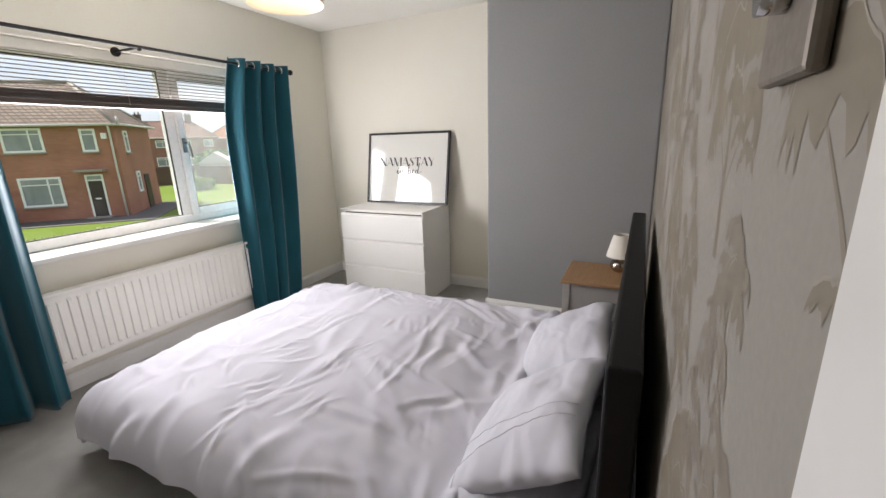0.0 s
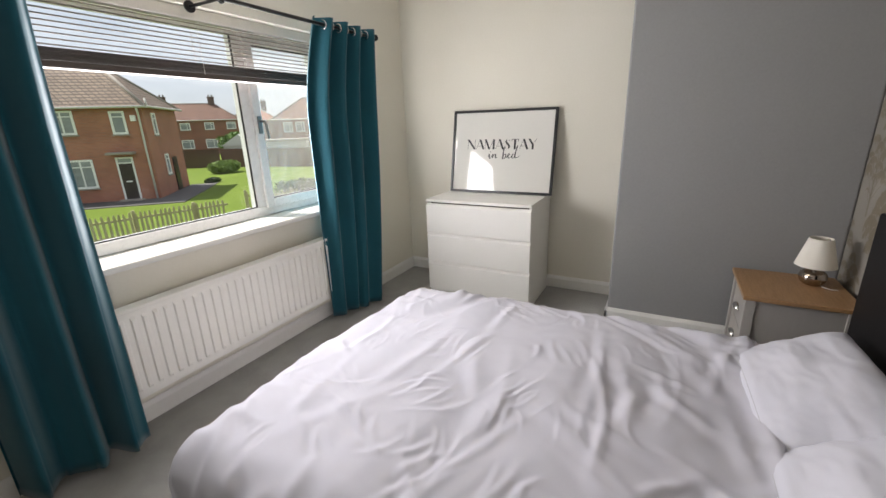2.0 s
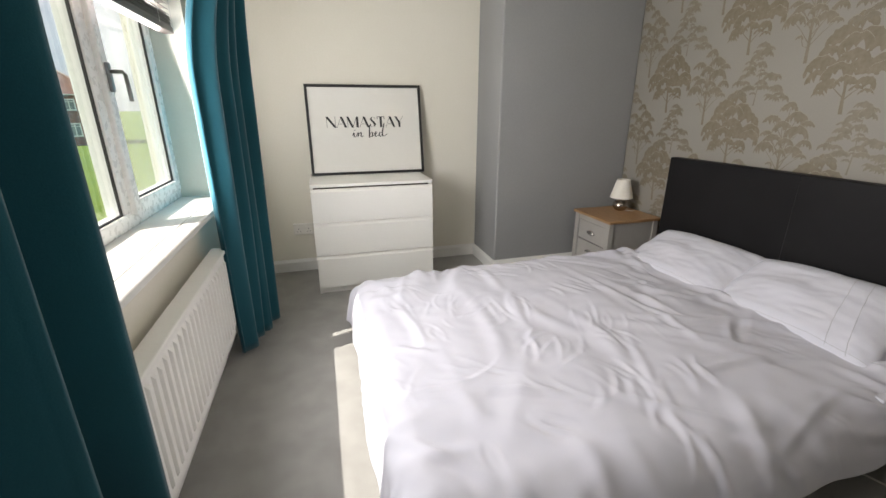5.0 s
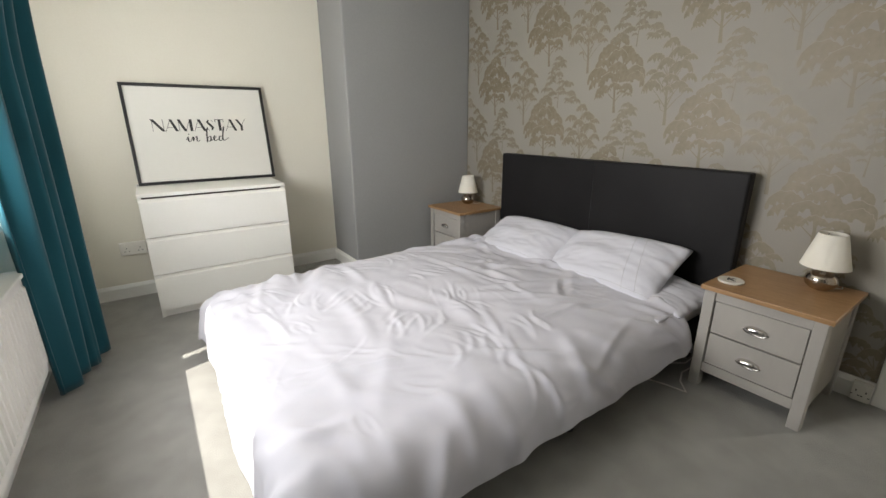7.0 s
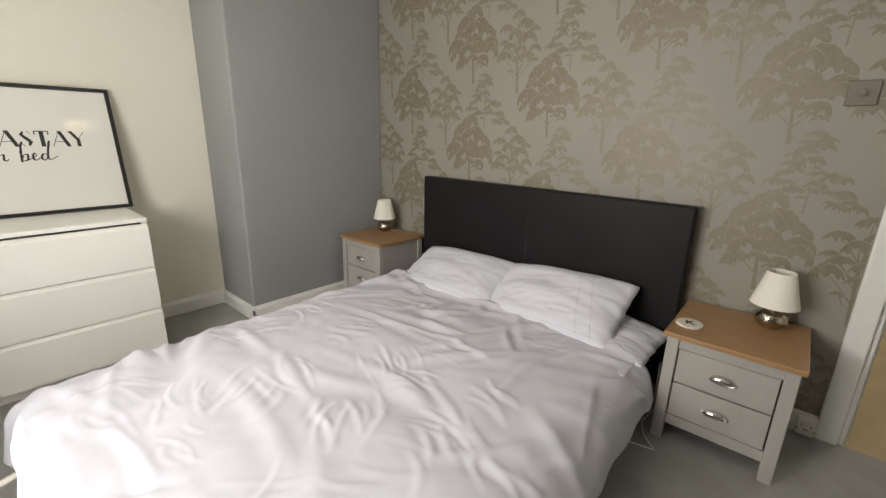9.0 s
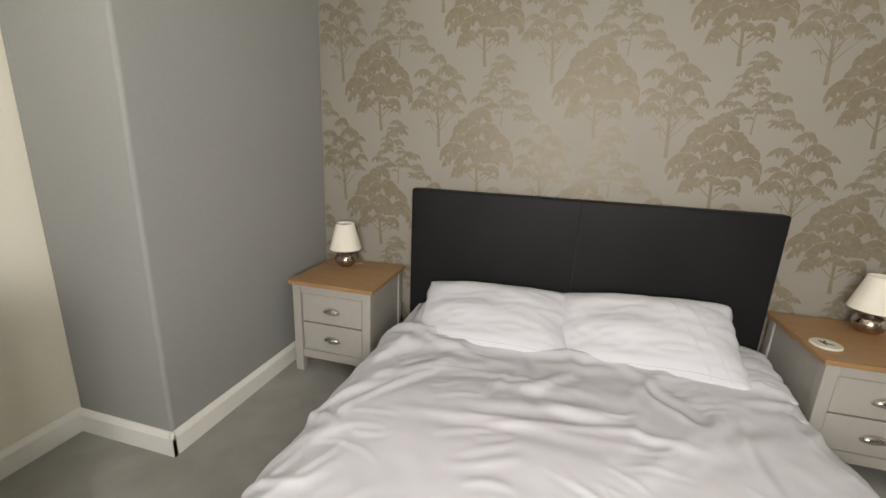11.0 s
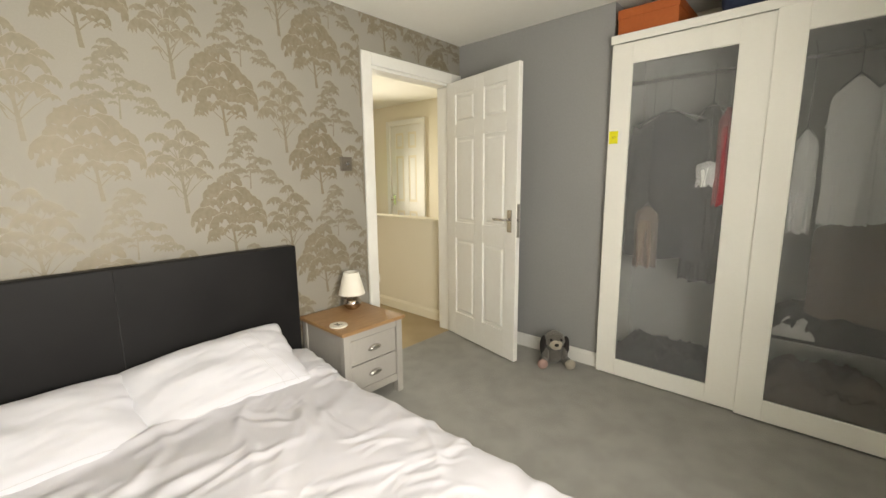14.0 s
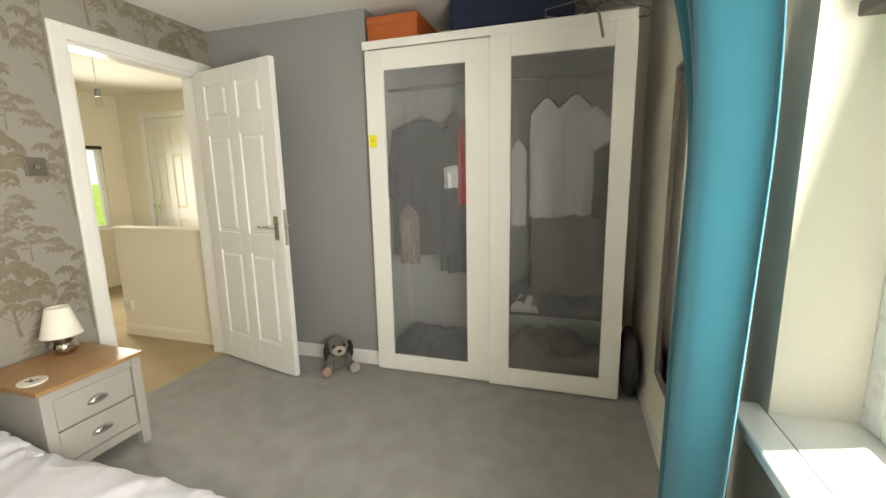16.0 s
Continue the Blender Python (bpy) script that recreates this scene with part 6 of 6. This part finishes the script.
def house(label, at, rz, x0, x1, depth, eave, ridge, brick, tile, chimneys=(), hips=(True, True)):
    """A brick house; local x along its front, y to its back."""
    ob = thing("house", at, label, "house", "houses outside", rz=rz)
    bm = bmesh.new()
    box(bm, x0, x1, 0, depth, 0, eave)
    part("wall", bm, brick, ob)
    bm = bmesh.new()
    o, hz, my = 0.28, eave - 0.06, depth / 2
    c = [bm.verts.new(v) for v in ((x0 - o, -o, hz), (x1 + o, -o, hz), (x1 + o, depth + o, hz), (x0 - o, depth + o, hz))]
    run = my * 0.92
    r0 = bm.verts.new((x0 + (run if hips[0] else -o), my, ridge))
    r1 = bm.verts.new((x1 - (run if hips[1] else -o), my, ridge))
    for q in ((c[0], c[1], r1, r0), (c[2], c[3], r0, r1), (c[1], c[2], r1), (c[3], c[0], r0), (c[3], c[2], c[1], c[0])):
        bm.faces.new(q)
    rf = part("roof", bm, tile, ob)
    bm = bmesh.new()
    tube(bm, [(x0 + (run if hips[0] else -o), my, ridge + 0.02), (x1 - (run if hips[1] else -o), my, ridge + 0.02)], 0.09, 8)
    for sx, xr, hp in ((x0 - o, x0 + run, hips[0]), (x1 + o, x1 - run, hips[1])):
        if hp:
            tube(bm, [(sx, -o, hz + 0.02), (xr, my, ridge + 0.02)], 0.085, 8)
            tube(bm, [(sx, depth + o, hz + 0.02), (xr, my, ridge + 0.02)], 0.085, 8)
    part("ridge_tiles", bm, M_stone, rf)
    bm = bmesh.new()
    tube(bm, [(x0 - o, -o - 0.05, hz + 0.03), (x1 + o, -o - 0.05, hz + 0.03)], 0.06, 8)
    tube(bm, [(x1 + o + 0.05, -o, hz + 0.03), (x1 + o + 0.05, depth + o, hz + 0.03)], 0.06, 8)
    part("gutter", bm, M_pipe, ob)
    for cx in chimneys:
        bm = bmesh.new()
        box(bm, cx - 0.45, cx + 0.45, my - 0.3, my + 0.3, ridge - 0.7, ridge + 0.85)
        box(bm, cx - 0.52, cx + 0.52, my - 0.37, my + 0.37, ridge + 0.85, ridge + 1.0)
        part("chimney", bm, M_chim, rf)
        bm = bmesh.new()
        for dx in (-0.22, 0.22):
            lathe(bm, [(0.13, 0), (0.10, 0.32), (0.12, 0.34), (0.08, 0.34)], 12, (cx + dx, my, ridge + 1.0))
        part("chimney_pot", bm, M_stone, ob)
    return ob


hA = house("red brick semi-detached house with a brown tiled roof", (-6.75, -29.2, G), 134.2, -9.0, 4.6, 5.6, 4.95, 7.35, M_brick, M_tile, chimneys=(-2.4,), hips=(True, True))
house_window(hA, -0.25, 1.46, 3.60, 4.80)
house_window(hA, 3.05, 3.75, 3.55, 4.73, bars=0)
house_window(hA, -0.05, 1.78, 0.80, 2.32)
house_window(hA, -4.2, -2.6, 3.60, 4.80)
house_window(hA, -4.4, -2.6, 0.80, 2.32)
house_window(hA, 1.1, 1.7, 3.45, 4.65, side=4.6, bars=0)
house_window(hA, 1.9, 2.5, 1.15, 2.35, side=4.6, bars=0)
bm = bmesh.new()
box(bm, 2.83, 2.92, -0.04, 0.05, 0.05, 2.36)
box(bm, 3.56, 3.65, -0.04, 0.05, 0.05, 2.36)
box(bm, 2.92, 3.56, -0.039, 0.049, 2.28, 2.36)
box(bm, 2.92, 3.56, -0.038, 0.048, 2.02, 2.09)
df = part("door_frame", bm, M_upvc, hA)
bm = bmesh.new()
box(bm, 2.92, 3.56, -0.02, 0.03, 0.05, 2.02)
for zz in (0.3, 1.15):
    for xx in (3.0, 3.28):
        box(bm, xx, xx + 0.2, -0.03, -0.019, zz, zz + 0.65, 0.004)
dl = part("front_door", bm, M_darkdoor, hA, "dark brown panelled front door")
bm = bmesh.new()
box(bm, 3.10, 3.38, -0.036, -0.019, 1.02, 1.10)
part("letterbox", bm, M_upvc, dl)
bm = bmesh.new()
box(bm, 2.93, 3.55, -0.012, 0.012, 2.09, 2.28)
part("fanlight", bm, M_wglass, hA)
bm = bmesh.new()
box(bm, 2.62, 3.86, -0.55, 0.0, 2.52, 2.64, 0.01)
part("canopy", bm, M_stone, hA)
bm = bmesh.new()
box(bm, 2.7, 3.8, -0.5, 0.0, 0.0, 0.10, 0.01)
part("doorstep", bm, M_stone, hA)
bm = bmesh.new()
tube(bm, [(4.45, -0.30, 4.9), (4.42, -0.1, 4.6), (4.40, -0.08, 2.7), (4.42, -0.08, 0.02)], 0.055, 8)
tube(bm, [(4.86, 0.1, 4.9), (4.80, 0.1, 5.35)], 0.05, 8)
part("downpipe", bm, M_pipe, hA)
bm = bmesh.new()
box(bm, 4.0, 4.25, -0.12, 0, 4.2, 4.5, 0.01)
part("alarm_box", bm, M_upvc, hA)
bm = bmesh.new()
box(bm, 4.6, 4.66, 3.1, 3.9, 0.05, 2.1)
part("side_door", bm, M_darkdoor, hA)

hB = house("brick house with a reddish hipped roof beyond the lawn", (-35.0, -65.5, G), 144.6, -7.0, 8.5, 7.0, 5.1, 7.6, M_brick2, M_tile2, chimneys=(-1.5, 5.0))
for x in (-4.5, 0.4, 3.6, 6.6):
    house_window(hB, x, x + 1.3, 3.7, 4.75)
    house_window(hB, x - 0.2, x + 1.4, 1.0, 2.3)
hC = house("brick house with a hipped roof behind the board fence", (-30.9, -40.3, G), 133.9, 0.0, 11.0, 7.0, 4.5, 6.9, M_brick2, M_tile2, chimneys=(5.5,))
for x in (1.0, 2.3, 5.6, 8.4):
    house_window(hC, x, x + 1.0, 3.1, 4.2)
    house_window(hC, x - 0.1, x + 1.2, 0.9, 2.1)
hD = house("far house with an orange tiled roof", (-48.4, -65.5, G), 140, -4.0, 4.0, 7.0, 5.0, 7.3, M_brick2, M_tile3, chimneys=(2.0,))
hE = house("pale brick house past the gardens", (-47.0, -30.0, G), 112, -7.0, 7.0, 7.0, 4.9, 7.5, M_brick2, M_tile2, chimneys=(0.0,))
for x in (-5.2, -1.2, 3.5):
    house_window(hE, x, x + 1.5, 3.4, 4.5)
    house_window(hE, x, x + 1.5, 0.9, 2.2)

# shed with a white gable
sd = thing("shed", (-25.9, -40.0, G), "small shed with a white gable and grey roof", "shed", rz=135)
bm = bmesh.new()
box(bm, -1.5, 1.5, 0, 3.0, 0, 2.0)
part("wall", bm, M_shedwall, sd)
bm = bmesh.new()
pts = [(-1.65, -0.15, 2.0), (1.65, -0.15, 2.0), (0.0, -0.15, 3.1), (-1.65, 3.15, 2.0), (1.65, 3.15, 2.0), (0.0, 3.15, 3.1)]
q = [bm.verts.new(p) for p in pts]
for f in ((0, 1, 2), (3, 5, 4), (0, 2, 5, 3), (1, 4, 5, 2), (0, 3, 4, 1)):
    bm.faces.new([q[i] for i in f])
part("roof", bm, M_shedwall, sd)
for k, (x, y) in enumerate(((-25.5, -33.5), (-27.2, -28.6))):
    ob = thing("outbuilding", (x - 2.0, y - 1.5, G), "low white outbuilding behind the fence", "outbuilding", "outbuildings", rz=130)
    bm = bmesh.new()
    box(bm, -2, 2, 0, 2.6, 0, 2.3)
    part("wall", bm, M_shedwall, ob)
    bm = bmesh.new()
    box(bm, -2.2, 2.2, -0.2, 2.8, 2.3, 2.5)
    part("roof", bm, M_stone, ob)
    house_window(ob, -1.2, 0.2, 1.0, 1.9)


def board_fence(label, pts, h, wide, mats, name="garden_fence", gap=0.012, picket=False):
    fn = thing(name, (pts[0][0], pts[0][1], G), label, "fence")
    ox, oy = pts[0]
    bm = bmesh.new()
    if picket:
        prof = [(-wide / 2, 0), (wide / 2, 0), (wide / 2, h - 0.08), (0, h), (-wide / 2, h - 0.08)]
        f0 = [bm.verts.new((x, -0.012, z)) for x, z in prof]
        f1 = [bm.verts.new((x, 0.012, z)) for x, z in prof]
        bm.faces.new(f0)
        bm.faces.new(f1[::-1])
        for i in range(5):
            bm.faces.new((f0[i], f0[(i + 1) % 5], f1[(i + 1) % 5], f1[i]))
    else:
        box(bm, -wide / 2, wide / 2, -0.012, 0.012, 0, h)
    me = to_mesh("board", bm, mats)
    for (ax, ay), (bx, by) in zip(pts, pts[1:]):
        L = math.hypot(bx - ax, by - ay)
        ang = math.degrees(math.atan2(by - ay, bx - ax))
        step = wide + gap
        for i in range(int(L / step)):
            t = (i + 0.5) * step / L
            ob = new("board", me)
            ob.parent = fn
            ob.matrix_local = pose(ax + (bx - ax) * t - ox, ay + (by - ay) * t - oy, 0.03 + 0.015 * math.sin(i * 2.7), 0, 1.2 * math.sin(i * 1.3) if picket else 0, ang)
        for z in (h * 0.25, h * 0.8):
            bm = bmesh.new()
            box(bm, 0, L, 0.013, 0.06, z - 0.035, z + 0.035)
            rl = part("rail", bm, mats, fn)
            rl.matrix_local = pose(ax - ox, ay - oy, 0, 0, 0, ang)
        for i in range(int(L / 1.9) + 1):
            bm = bmesh.new()
            box(bm, -0.05, 0.05, 0.061, 0.16, 0, h + 0.06)
            ps = part("post", bm, mats, fn)
            t = min(1, i * 1.9 / L)
            ps.matrix_local = pose(ax + (bx - ax) * t - ox, ay + (by - ay) * t - oy, 0, 0, 0, ang)
    return fn


board_fence("tall brown board fence along the back gardens", [(-19.0, -46.5), (-24.0, -40.5), (-26.0, -30.0), (-27.5, -20.0)], 1.75, 0.145, M_fence)
board_fence("low weathered picket fence on the lawn", [(-0.5, -17.8), (-7.14, -16.0)], 0.98, 0.075, M_picket, "picket_fence", 0.075, True)
board_fence("short weathered picket fence beside the hedge", [(-8.68, -16.98), (-10.2, -15.2)], 0.98, 0.075, M_picket, "picket_fence", 0.075, True)


def foliage(name, label, category, at, size, count, leaf, mats, seed, blocky=False, base=0.0, trunk_h=0.0):
    """A bush or crown of many small leaf tufts with an uneven outline."""
    rnd = random.Random(seed)
    ob = thing(name, at, label, category)
    bm = bmesh.new()
    for _ in range(count):
        while True:
            p = Vector((rnd.uniform(-1, 1), rnd.uniform(-1, 1), rnd.uniform(-1, 1)))
            r = max(abs(c) for c in p) if blocky else p.length
            if 0.55 < r < 1.0 + 0.25 * noise.noise(p * 2.2 + Vector((seed, 0, 0))):
                break
        c = Vector((p.x * size[0], p.y * size[1], base + (p.z + 1) * size[2] / 2 + trunk_h))
        a = Vector((rnd.gauss(0, 1), rnd.gauss(0, 1), rnd.gauss(0, 1))).normalized()
        u = a.orthogonal().normalized() * leaf * rnd.uniform(0.6, 1.4)
        w = a.cross(u).normalized() * leaf * rnd.uniform(0.5, 1.0)
        k = a * leaf * 0.25
        q = [bm.verts.new(c + d) for d in (-u, -w + k, u, w + k)]
        bm.faces.new(q)
    me = bpy.data.meshes.new("crown")
    bm.to_mesh(me)
    bm.free()
    me.materials.append(mats)
    cr = new("crown", me)
    cr.parent = ob
    bm = bmesh.new()
    if trunk_h:
        tube(bm, [(0, 0, 0), (0.05, 0, trunk_h * 0.6), (0, 0.05, trunk_h + size[2] * 0.5)], 0.13, 8)
    for k in range(6):
        a = k * 1.05 + seed
        tube(bm, [(0, 0, trunk_h * 0.8), (size[0] * 0.4 * math.cos(a), size[1] * 0.4 * math.sin(a), trunk_h + size[2] * 0.4), (size[0] * 0.7 * math.cos(a), size[1] * 0.7 * math.sin(a), trunk_h + size[2] * 0.65)], 0.03, 6)
    part("trunk" if trunk_h else "branches", bm, M_shelfwood, ob)
    return ob


foliage("bush", "round yellow-green garden bush on the lawn", "bush", (-20.3, -34.9, G), (1.35, 1.1, 1.05), 2600, 0.11, M_bush, 3)
foliage("bush", "small low shrub on the lawn", "bush", (-15.5, -29.5, G), (0.6, 0.4, 0.35), 600, 0.07, M_hedge, 6)
foliage("hedge", "clipped dark green hedge beside the picket fence", "hedge", (-11.6, -15.6, G), (1.0, 1.9, 1.1), 7000, 0.075, M_hedge, 4, blocky=True)
foliage("bush", "green shrub under the house's front window", "bush", (-5.2, -29.0, G), (0.9, 0.5, 1.0), 1500, 0.09, M_bush, 9)
foliage("tree", "leafy green tree in front of the far houses", "tree", (-29.2, -44.2, G), (2.4, 1.9, 2.3), 3000, 0.16, M_leaf, 5, trunk_h=1.0)
foliage("tree", "small green tree beside the far house", "tree", (-21.5, -47.0, G), (1.8, 1.6, 2.6), 2600, 0.16, M_leaf, 11, trunk_h=1.0)
foliage("tree", "broad green tree far beyond the gardens", "tree", (-42.0, -40.0, G), (3.0, 3.0, 4.0), 3200, 0.2, M_leaf, 17, trunk_h=1.6)

bm = bmesh.new()
box(bm, -9.0, 6.3, -2.2, 0.0, 0.0, 0.035)
box(bm, 4.6, 6.3, 0.0, 6.0, 0.0, 0.034)
pv = solid("pavement", bm, M_path, "grey tarmac path round the brick house", "path")
pv.matrix_world = pose(-6.75, -29.2, G, 0, 0, 134.2)
